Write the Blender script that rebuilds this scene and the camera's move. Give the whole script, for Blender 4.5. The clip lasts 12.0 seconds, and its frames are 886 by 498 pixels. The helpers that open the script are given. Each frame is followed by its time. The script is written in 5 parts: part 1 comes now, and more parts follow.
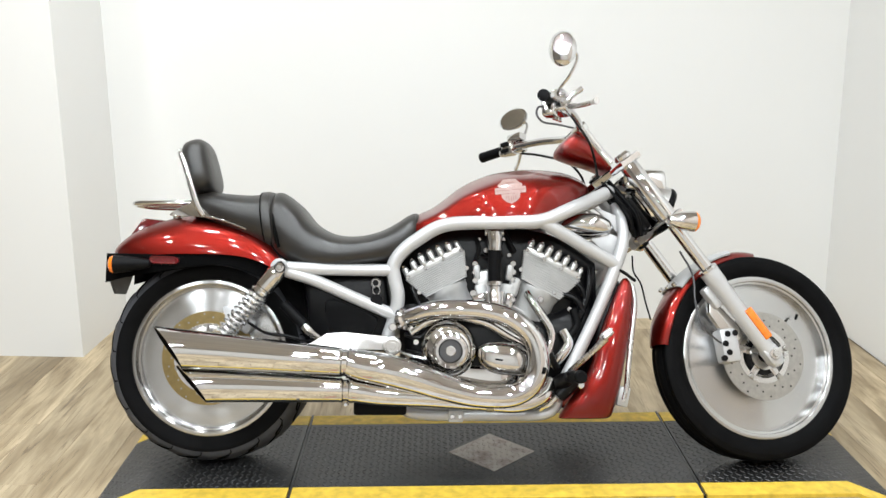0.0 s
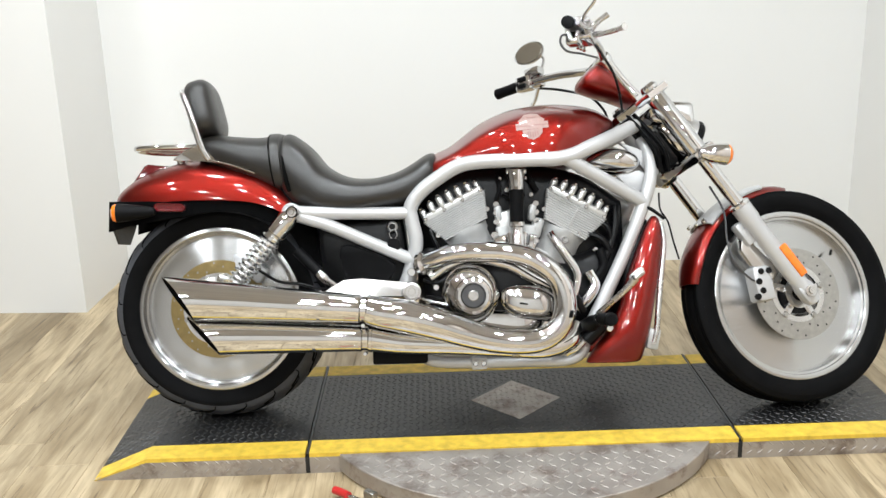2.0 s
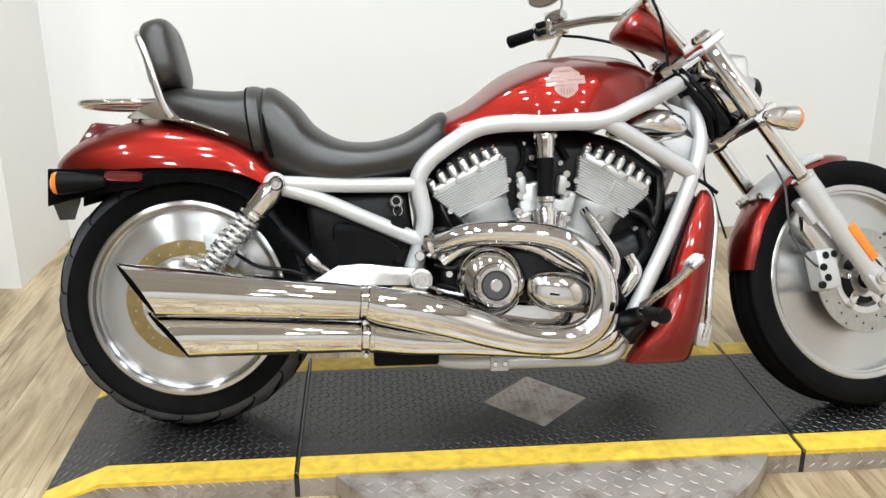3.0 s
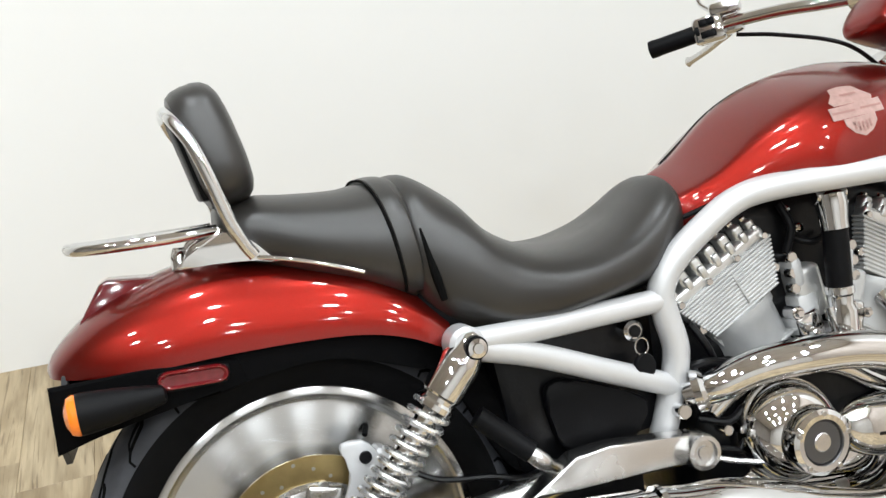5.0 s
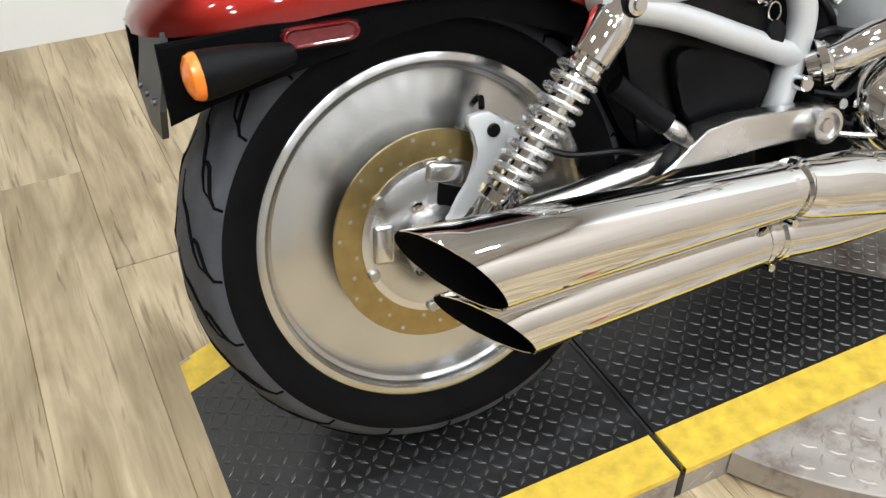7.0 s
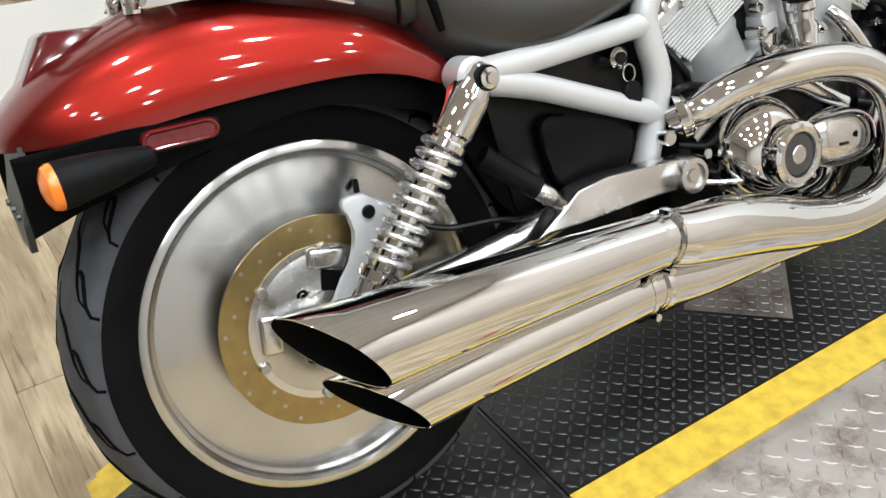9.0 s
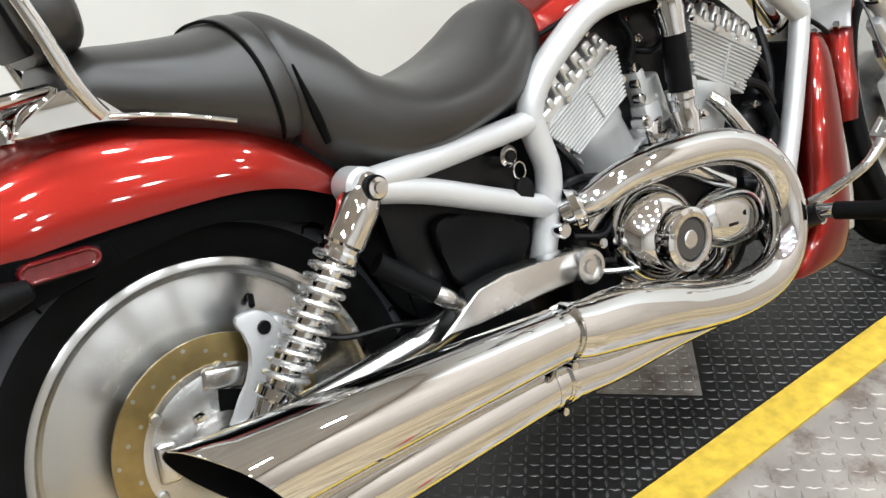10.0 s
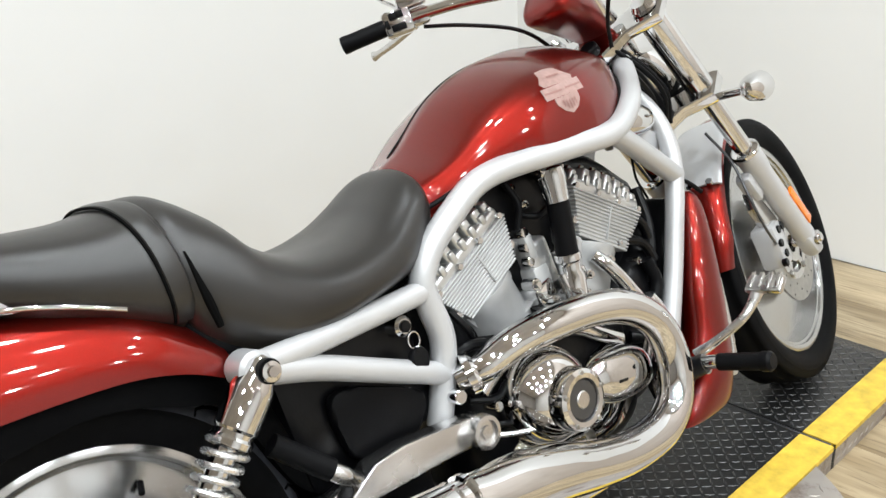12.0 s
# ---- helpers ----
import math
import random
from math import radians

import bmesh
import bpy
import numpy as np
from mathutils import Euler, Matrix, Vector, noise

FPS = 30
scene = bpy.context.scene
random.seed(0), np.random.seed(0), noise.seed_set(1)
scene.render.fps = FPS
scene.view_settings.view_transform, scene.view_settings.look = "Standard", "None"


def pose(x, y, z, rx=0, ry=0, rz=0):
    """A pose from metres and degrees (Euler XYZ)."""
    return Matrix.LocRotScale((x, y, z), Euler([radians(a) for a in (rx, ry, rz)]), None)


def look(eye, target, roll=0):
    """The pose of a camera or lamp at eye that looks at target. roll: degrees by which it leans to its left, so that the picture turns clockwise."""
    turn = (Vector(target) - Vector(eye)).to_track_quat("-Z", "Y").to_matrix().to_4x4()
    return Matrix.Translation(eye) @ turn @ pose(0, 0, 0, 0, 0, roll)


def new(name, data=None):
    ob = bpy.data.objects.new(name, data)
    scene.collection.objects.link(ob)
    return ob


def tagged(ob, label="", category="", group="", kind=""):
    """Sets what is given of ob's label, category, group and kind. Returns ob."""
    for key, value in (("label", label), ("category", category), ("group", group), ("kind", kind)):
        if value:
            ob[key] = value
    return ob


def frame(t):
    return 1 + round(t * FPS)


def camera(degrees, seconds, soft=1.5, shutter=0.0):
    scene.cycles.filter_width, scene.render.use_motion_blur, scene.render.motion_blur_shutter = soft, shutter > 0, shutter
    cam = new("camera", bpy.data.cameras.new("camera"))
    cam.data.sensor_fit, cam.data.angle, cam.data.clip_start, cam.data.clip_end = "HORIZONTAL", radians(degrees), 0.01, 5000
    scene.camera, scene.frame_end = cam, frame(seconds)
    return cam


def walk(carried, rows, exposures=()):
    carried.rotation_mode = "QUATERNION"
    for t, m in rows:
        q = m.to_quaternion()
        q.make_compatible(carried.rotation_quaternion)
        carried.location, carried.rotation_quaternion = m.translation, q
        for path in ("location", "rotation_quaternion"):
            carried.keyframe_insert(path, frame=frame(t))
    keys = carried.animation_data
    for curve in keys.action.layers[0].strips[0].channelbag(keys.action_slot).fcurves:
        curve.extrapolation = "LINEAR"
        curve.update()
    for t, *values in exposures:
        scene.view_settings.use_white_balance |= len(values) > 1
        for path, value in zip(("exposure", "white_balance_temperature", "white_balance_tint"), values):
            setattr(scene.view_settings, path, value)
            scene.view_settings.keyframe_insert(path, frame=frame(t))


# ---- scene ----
cam = camera(50.18, 12.0)
PATH = [
    (0, (0.7082, -2.9154, 1.4013), (0.7295, -0.9672, 0.9495), -0.38),
    (0.5, (0.7017, -2.9157, 1.3993), (0.7217, -0.9670, 0.9495), -0.60),
    (1, (0.7055, -2.9173, 1.3986), (0.7171, -0.9672, 0.9546), -1.25),
    (1.5, (0.6991, -2.8992, 1.3802), (0.6968, -0.9655, 0.8695), -1.04),
    (2, (0.6402, -2.7916, 1.3424), (0.6671, -0.8695, 0.7906), -1.63),
    (2.5, (0.5431, -2.6324, 1.3177), (0.6135, -0.7297, 0.7057), -0.66),
    (2.7, (0.5242, -2.5027, 1.3069), (0.6231, -0.6102, 0.6677), -0.41),
    (4.3, (0.0300, -1.6050, 1.2750), (0.4052, 0.2320, 0.5788), -4.77),
    (4.5, (-0.0335, -1.4511, 1.2803), (0.3650, 0.3928, 0.6158), -6.78),
    (5, (-0.1400, -1.2400, 1.3048), (0.4354, 0.5328, 0.5795), -4.29),
    (5.5, (-0.3253, -1.0604, 1.3269), (0.4279, 0.6144, 0.5347), -9.73),
    (6, (-0.4078, -0.9589, 1.3025), (0.3891, 0.6391, 0.4016), -4.22),
    (6.5, (-0.4225, -0.9784, 1.2489), (0.3409, 0.5238, 0.1715), -1.98),
    (7, (-0.4348, -1.0171, 1.1909), (0.2563, 0.3850, -0.0567), -0.32),
    (7.2, (-0.4385, -1.0300, 1.1760), (0.2450, 0.3619, -0.0871), 0.24),
    (8.8, (-0.3934, -1.0492, 1.1735), (0.3832, 0.3773, 0.0065), -3.39),
    (9, (-0.3782, -1.0685, 1.1854), (0.4799, 0.3642, 0.0850), -3.67),
    (9.5, (-0.3461, -1.0709, 1.2128), (0.6133, 0.3653, 0.2044), -4.03),
    (10, (-0.3269, -1.0678, 1.2175), (0.7090, 0.3355, 0.2389), -4.30),
    (10.5, (-0.3291, -1.0716, 1.2291), (0.7224, 0.3354, 0.2727), -4.14),
    (11, (-0.3235, -1.0768, 1.2489), (0.7882, 0.3361, 0.3727), -3.57),
    (11.5, (-0.3171, -1.0734, 1.2799), (0.8513, 0.3333, 0.4700), -3.00),
    (12, (-0.3029, -1.0702, 1.2937), (0.9650, 0.2756, 0.5315), -2.79),
]
walk(cam, [(t, look(eye, target, roll)) for t, eye, target, roll in PATH])

# ---- light: a white show corner under rows of ceiling lamps ----
world = bpy.data.worlds.new("world")
world.use_nodes = True
world.node_tree.nodes["Background"].inputs[0].default_value = (0.9, 0.93, 1.0, 1)
world.node_tree.nodes["Background"].inputs[1].default_value = 0.05
scene.world = world
LAMP_Z = 3.26
LAMPS = [(x + 0.22 * (k % 2), y - 0.16 * (i % 2)) for i, x in enumerate((-1.8, -0.6, 0.6, 1.8)) for k, y in enumerate((-4.5, -3.3, -2.1, -0.95))] + [(-0.5, 0.15), (0.7, 0.15)]
LAMP_WATTS = 20.0

# ---- materials ----
def shader(name, base, rough, metal=0.0, coat=0.0, bump=0.0, bump_scale=80.0, tone=0.0, tone_scale=6.0,
           stretch=(1, 1, 1), rough_var=0.0, trans=0.0, spec=0.5, ior=1.5):
    m = bpy.data.materials.new(name)
    m.use_nodes = True
    nt = m.node_tree
    n, l = nt.nodes, nt.links
    b = n["Principled BSDF"]
    b.inputs["Base Color"].default_value = (*base, 1)
    b.inputs["Roughness"].default_value = rough
    b.inputs["Metallic"].default_value = metal
    b.inputs["Coat Weight"].default_value = coat
    b.inputs["Coat Roughness"].default_value = 0.045
    b.inputs["Transmission Weight"].default_value = trans
    b.inputs["IOR"].default_value = ior
    b.inputs["Specular IOR Level"].default_value = spec
    co = n.new("ShaderNodeTexCoord")
    mp = n.new("ShaderNodeMapping")
    mp.inputs["Scale"].default_value = stretch
    l.new(co.outputs["Object"], mp.inputs["Vector"])
    if tone or rough_var:
        t = n.new("ShaderNodeTexNoise")
        t.inputs["Scale"].default_value = tone_scale
        t.inputs["Detail"].default_value = 6
        l.new(mp.outputs[0], t.inputs["Vector"])
        if tone:
            r = n.new("ShaderNodeMapRange")
            r.inputs["From Min"].default_value, r.inputs["From Max"].default_value = 0.3, 0.7
            r.inputs["To Min"].default_value, r.inputs["To Max"].default_value = 1 - tone, 1 + tone
            l.new(t.outputs["Fac"], r.inputs["Value"])
            k = n.new("ShaderNodeVectorMath")
            k.operation = "SCALE"
            k.inputs[0].default_value = base
            l.new(r.outputs[0], k.inputs["Scale"])
            l.new(k.outputs[0], b.inputs["Base Color"])
        if rough_var:
            r2 = n.new("ShaderNodeMapRange")
            r2.inputs["From Min"].default_value, r2.inputs["From Max"].default_value = 0.3, 0.7
            r2.inputs["To Min"].default_value, r2.inputs["To Max"].default_value = max(rough - rough_var, 0.01), rough + rough_var
            l.new(t.outputs["Fac"], r2.inputs["Value"])
            l.new(r2.outputs[0], b.inputs["Roughness"])
    if bump:
        g = n.new("ShaderNodeTexNoise")
        g.inputs["Scale"].default_value = bump_scale
        g.inputs["Detail"].default_value = 4
        l.new(mp.outputs[0], g.inputs["Vector"])
        bu = n.new("ShaderNodeBump")
        bu.inputs["Strength"].default_value = bump
        bu.inputs["Distance"].default_value = 0.002
        l.new(g.outputs["Fac"], bu.inputs["Height"])
        l.new(bu.outputs[0], b.inputs["Normal"])
    return m


def spun(m):
    """Turned metal: highlights fan out round the wheel's axle."""
    n, l = m.node_tree.nodes, m.node_tree.links
    t = n.new("ShaderNodeTangent")
    t.direction_type, t.axis = "RADIAL", "Y"
    b = n["Principled BSDF"]
    b.inputs["Anisotropic"].default_value = 0.95
    b.inputs["Anisotropic Rotation"].default_value = 0.25
    l.new(t.outputs[0], b.inputs["Tangent"])
    return m


def scuffed(m, dirt, scale):
    """Worn patches of grime of their own shape over a surface."""
    n, l = m.node_tree.nodes, m.node_tree.links
    b = n["Principled BSDF"]
    t = n.new("ShaderNodeTexNoise")
    t.inputs["Scale"].default_value, t.inputs["Detail"].default_value, t.inputs["Roughness"].default_value = scale, 8, 0.68
    co = n.new("ShaderNodeTexCoord")
    l.new(co.outputs["Object"], t.inputs["Vector"])
    r = n.new("ShaderNodeMapRange")
    r.inputs["From Min"].default_value, r.inputs["From Max"].default_value = 0.50, 0.64
    r.inputs["To Min"].default_value, r.inputs["To Max"].default_value = 0.0, 0.75
    l.new(t.outputs["Fac"], r.inputs["Value"])
    mix = n.new("ShaderNodeMix")
    mix.data_type = "RGBA"
    mix.inputs[7].default_value = (*dirt, 1)
    l.new(b.inputs["Base Color"].links[0].from_socket, mix.inputs[6])
    l.new(r.outputs[0], mix.inputs[0])
    l.new(mix.outputs[2], b.inputs["Base Color"])
    return m


RED = shader("candy_red_paint", (0.195, 0.0070, 0.0034), 0.36, metal=0.9, coat=0.85, tone=0.12, tone_scale=900)
SILVER = shader("silver_powder_coat", (0.52, 0.52, 0.525), 0.36, metal=0.3, bump=0.08, bump_scale=700, tone=0.05, tone_scale=9)
CHROME = shader("chrome", (0.70, 0.70, 0.705), 0.022, metal=1.0, rough_var=0.012, tone_scale=22)
POLISHED = shader("polished_aluminium", (0.64, 0.63, 0.62), 0.24, metal=1.0, rough_var=0.07, tone_scale=14, tone=0.04)
DISH = spun(shader("machined_wheel_aluminium", (0.55, 0.55, 0.55), 0.22, metal=1.0, rough_var=0.015, tone=0.08, tone_scale=5))
CAST = shader("cast_engine_aluminium", (0.45, 0.45, 0.445), 0.45, metal=0.4, bump=0.15, bump_scale=420, tone=0.10, tone_scale=18)
BRIGHTCAST = shader("bright_cast_aluminium", (0.62, 0.62, 0.61), 0.34, metal=0.85, bump=0.10, bump_scale=300, tone=0.08, tone_scale=25)
STEEL = shader("brushed_disc_steel", (0.43, 0.42, 0.40), 0.34, metal=1.0, tone=0.10, tone_scale=60)
BRONZE = shader("stained_disc_steel", (0.34, 0.255, 0.115), 0.28, metal=1.0, tone=0.12, tone_scale=45)
LEATHER = shader("black_seat_vinyl", (0.015, 0.0135, 0.0122), 0.35, spec=0.60, bump=0.10, bump_scale=900, tone=0.25, tone_scale=7, rough_var=0.06)
RUBBER = shader("tyre_rubber", (0.0038, 0.0038, 0.0042), 0.6, spec=0.06, bump=0.2, bump_scale=300, tone=0.25, tone_scale=16)
TREAD = shader("worn_tread_rubber", (0.058, 0.060, 0.068), 0.65, spec=0.25, bump=0.25, bump_scale=260, tone=0.2, tone_scale=20)
GROOVE = shader("tread_groove_black", (0.003, 0.003, 0.003), 0.9, spec=0.05)
BLACK = shader("black_plastic", (0.0045, 0.0045, 0.005), 0.42, spec=0.08, bump=0.15, bump_scale=400, tone=0.2, tone_scale=25)
DARK = shader("black_engine_enamel", (0.003, 0.003, 0.0035), 0.30, spec=0.2, bump=0.2, bump_scale=90, tone=0.3, tone_scale=40)
GUNMETAL = shader("dark_gauge_metal", (0.10, 0.10, 0.105), 0.35, metal=0.8)
LINER = shader("matt_black_inner_plastic", (0.0022, 0.0022, 0.0024), 0.7, spec=0.03, bump=0.15, bump_scale=300, tone=0.2, tone_scale=20)
AMBER = shader("amber_lens_plastic", (0.85, 0.20, 0.012), 0.12, coat=0.5, bump=0.25, bump_scale=260, tone=0.12, tone_scale=60)
REDLENS = shader("red_lens_plastic", (0.10, 0.004, 0.006), 0.10, coat=0.4, tone=0.15, tone_scale=90)
MIRROR = shader("mirror_glass", (0.86, 0.86, 0.84), 0.02, metal=1.0)
CLEAR = shader("headlamp_glass", (0.95, 0.95, 0.95), 0.03, trans=1.0)
EMBLEM = shader("pale_emblem_decal", (0.37, 0.23, 0.205), 0.35, coat=0.6, tone=0.12, tone_scale=120)
EMBLEM_DARK = shader("faded_emblem_bar", (0.30, 0.16, 0.14), 0.4)
WALL = shader("white_wall_paint", (0.80, 0.795, 0.78), 0.75, bump=0.06, bump_scale=190, tone=0.006, tone_scale=1.3)
CEIL = shader("warm_grey_ceiling_paint", (0.55, 0.53, 0.51), 0.9, tone=0.10, tone_scale=2)
BEIGE = shader("pale_room_paint", (0.60, 0.585, 0.565), 0.85, tone=0.05, tone_scale=1.5)
# tan of an added, unseen wall, chosen for its reflection in the chrome
TAN = shader("unseen_tan_surround", (0.52, 0.46, 0.41), 0.85, tone=0.08, tone_scale=1.5)
# the dimness of a deep room, put into an unseen wall's base colour
DIM = shader("unseen_dim_surround", (0.24, 0.22, 0.20), 0.8, tone=0.10, tone_scale=1.5)
YELLOW = shader("yellow_safety_paint", (0.70, 0.475, 0.055), 0.55, bump=0.4, bump_scale=150, tone=0.22, tone_scale=32)
RIBBER = shader("black_ramp_coating", (0.0098, 0.0097, 0.0098), 0.39, spec=0.68, bump=0.25, bump_scale=220, tone=0.30, tone_scale=7)
LUG = shader("worn_ramp_tread", (0.070, 0.069, 0.070), 0.36, metal=0.5, tone=0.35, tone_scale=9)
TREADPLATE = scuffed(shader("aluminium_treadplate", (0.40, 0.365, 0.335), 0.50, metal=0.6, tone=0.16, tone_scale=9, rough_var=0.10, bump=0.08, bump_scale=90), (0.17, 0.125, 0.105), 11.0)
REDGRIP = shader("red_rubber_grip", (0.50, 0.02, 0.02), 0.4)
TRIM = shader("dark_grey_plastic", (0.040, 0.041, 0.044), 0.5, spec=0.4, bump=0.15, bump_scale=400, tone=0.2, tone_scale=25)
SPRING = shader("bright_plated_spring", (0.82, 0.82, 0.82), 0.26, metal=0.9, rough_var=0.06, tone_scale=60)
SEAM = shader("black_gap", (0.012, 0.012, 0.012), 0.7)
SUBFLOOR = shader("dark_floor_joint", (0.19, 0.15, 0.10), 0.8)


def plank_material():
    m = shader("grey_oak_vinyl_plank", (0.36, 0.28, 0.185), 0.42)
    nt = m.node_tree
    n, l = nt.nodes, nt.links
    b = n["Principled BSDF"]
    co, info = n.new("ShaderNodeTexCoord"), n.new("ShaderNodeObjectInfo")
    off = n.new("ShaderNodeVectorMath")
    off.operation = "MULTIPLY_ADD"
    off.inputs[1].default_value = (1, 1, 1)
    mul = n.new("ShaderNodeVectorMath")
    mul.operation = "SCALE"
    mul.inputs[0].default_value = (7.0, 13.0, 3.0)
    l.new(info.outputs["Random"], mul.inputs["Scale"])
    l.new(co.outputs["Object"], off.inputs[0])
    l.new(mul.outputs[0], off.inputs[2])
    def grain(scale, stretch, detail, distortion):
        mp = n.new("ShaderNodeMapping")
        mp.inputs["Scale"].default_value = stretch
        t = n.new("ShaderNodeTexNoise")
        t.inputs["Scale"].default_value, t.inputs["Detail"].default_value, t.inputs["Distortion"].default_value = scale, detail, distortion
        l.new(off.outputs[0], mp.inputs["Vector"])
        l.new(mp.outputs[0], t.inputs["Vector"])
        return t.outputs["Fac"]
    broad, fine = grain(3.0, (2.6, 0.55, 1), 5, 1.2), grain(26.0, (3.0, 0.22, 1), 7, 0.4)
    ramp = n.new("ShaderNodeValToRGB")
    ramp.color_ramp.elements[0].position, ramp.color_ramp.elements[0].color = 0.32, (0.26, 0.19, 0.105, 1)
    ramp.color_ramp.elements[1].position, ramp.color_ramp.elements[1].color = 0.66, (0.55, 0.44, 0.285, 1)
    l.new(broad, ramp.inputs[0])
    ramp2 = n.new("ShaderNodeValToRGB")
    ramp2.color_ramp.elements[0].position, ramp2.color_ramp.elements[0].color = 0.34, (0.80, 0.78, 0.75, 1)
    ramp2.color_ramp.elements[1].position, ramp2.color_ramp.elements[1].color = 0.58, (1.05, 1.05, 1.05, 1)
    l.new(fine, ramp2.inputs[0])
    streak = grain(16.0, (3.4, 0.16, 1), 3, 2.2)
    ramp3 = n.new("ShaderNodeValToRGB")
    ramp3.color_ramp.elements[0].position, ramp3.color_ramp.elements[0].color = 0.30, (0.50, 0.46, 0.42, 1)
    ramp3.color_ramp.elements[1].position, ramp3.color_ramp.elements[1].color = 0.41, (1, 1, 1, 1)
    l.new(streak, ramp3.inputs[0])
    mix3 = n.new("ShaderNodeMix")
    mix3.data_type, mix3.blend_type = "RGBA", "MULTIPLY"
    mix3.inputs[0].default_value = 0.85
    l.new(ramp.outputs[0], mix3.inputs[6])
    l.new(ramp3.outputs[0], mix3.inputs[7])
    mix = n.new("ShaderNodeMix")
    mix.data_type, mix.blend_type = "RGBA", "MULTIPLY"
    mix.inputs[0].default_value = 0.8
    l.new(mix3.outputs[2], mix.inputs[6])
    l.new(ramp2.outputs[0], mix.inputs[7])
    var = n.new("ShaderNodeMapRange")
    var.inputs["To Min"].default_value, var.inputs["To Max"].default_value = 0.86, 1.10
    l.new(info.outputs["Random"], var.inputs["Value"])
    sc = n.new("ShaderNodeVectorMath")
    sc.operation = "SCALE"
    l.new(mix.outputs[2], sc.inputs[0])
    l.new(var.outputs[0], sc.inputs["Scale"])
    l.new(sc.outputs[0], b.inputs["Base Color"])
    bu = n.new("ShaderNodeBump")
    bu.inputs["Strength"].default_value, bu.inputs["Distance"].default_value = 0.15, 0.001
    l.new(fine, bu.inputs["Height"])
    l.new(bu.outputs[0], b.inputs["Normal"])
    return m


PLANK = plank_material()

# ---- mesh helpers ----
def mesh_of(bm, mat, sharp=35):
    bmesh.ops.recalc_face_normals(bm, faces=bm.faces)
    me = bpy.data.meshes.new("mesh")
    bm.to_mesh(me)
    bm.free()
    me.materials.append(mat)
    me.polygons.foreach_set("use_smooth", [True] * len(me.polygons))
    me.set_sharp_from_angle(angle=radians(sharp))
    return me


def part(name, bm, mat, parent=None, label="", m=None, sharp=35):
    ob = new(name, mesh_of(bm, mat, sharp))
    ob.parent = parent
    if m is not None:
        ob.matrix_basis = m
    return tagged(ob, label)


def group_part(name, parent, label="", m=None):
    ob = new(name)
    ob.empty_display_size = 0.05
    ob.parent = parent
    if m is not None:
        ob.matrix_basis = m
    return tagged(ob, label)


def spline(pts, per=8):
    """Catmull-Rom through the points, in any number of dimensions."""
    p = [np.array(q, float) for q in pts]
    p = [2 * p[0] - p[1]] + p + [2 * p[-1] - p[-2]]
    out = []
    for i in range(1, len(p) - 2):
        a, b, c, d = p[i - 1:i + 3]
        for s in range(per):
            t = s / per
            out.append(0.5 * (2 * b + (c - a) * t + (2 * a - 5 * b + 4 * c - d) * t * t + (3 * b - a - 3 * c + d) * t ** 3))
    out.append(p[-2])
    return [tuple(float(v) for v in q) for q in out]


def skin(bm, rings, closed=False, caps=True):
    rows = [[bm.verts.new(v) for v in r] for r in rings]
    n = len(rows[0])
    pairs = list(zip(rows, rows[1:])) + ([(rows[-1], rows[0])] if closed else [])
    for a, b in pairs:
        for i in range(n):
            bm.faces.new((a[i], a[(i + 1) % n], b[(i + 1) % n], b[i]))
    if caps and not closed:
        bm.faces.new(list(reversed(rows[0])))
        bm.faces.new(rows[-1])
    return bm


def tube(path, r=0.01, seg=14, bm=None, caps=True, closed=False, squash=None):
    """A pipe along the points; a fourth number of a point is its radius."""
    bm = bm or bmesh.new()
    pts = [Vector(p[:3]) for p in path]
    rad = [float(p[3]) if len(p) > 3 else r for p in path]
    rings, up = [], None
    for i, p in enumerate(pts):
        if closed:
            d = pts[(i + 1) % len(pts)] - pts[i - 1]
        else:
            d = pts[min(i + 1, len(pts) - 1)] - pts[max(i - 1, 0)]
        d.normalize()
        if up is None:
            up = d.orthogonal().normalized() if squash is None else (Vector(squash[0]) - d * d.dot(Vector(squash[0]))).normalized()
        up = (up - d * d.dot(up)).normalized()
        side = d.cross(up)
        k = squash[1] if squash else 1.0
        rings.append([p + rad[i] * (math.cos(a) * up * k + math.sin(a) * side) for a in (2 * math.pi * j / seg for j in range(seg))])
    return skin(bm, rings, closed, caps)


def bent(pts, r=0.01, per=7, **kw):
    return tube(spline(pts, per), r, **kw)


def lathe(profile, centre, axis, seg=48, bm=None, closed=False):
    """Revolve (radius, along the axis) round the axis through centre."""
    bm = bm or bmesh.new()
    ax = Vector(axis).normalized()
    u = ax.orthogonal().normalized()
    v = ax.cross(u)
    c = Vector(centre)
    rings = [[c + ax * h + max(r, 1e-5) * (math.cos(a) * u + math.sin(a) * v) for a in (2 * math.pi * j / seg for j in range(seg))] for r, h in profile]
    skin(bm, rings, closed=closed, caps=not closed)
    bmesh.ops.remove_doubles(bm, verts=bm.verts, dist=1e-5)
    return bm


def rod(a, b, r, seg=16, bm=None, chamfer=0.15):
    a, b = Vector(a), Vector(b)
    h, c = (b - a).length, r * chamfer
    return lathe([(r - c, 0), (r, c), (r, h - c), (r - c, h)], a, b - a, seg, bm)


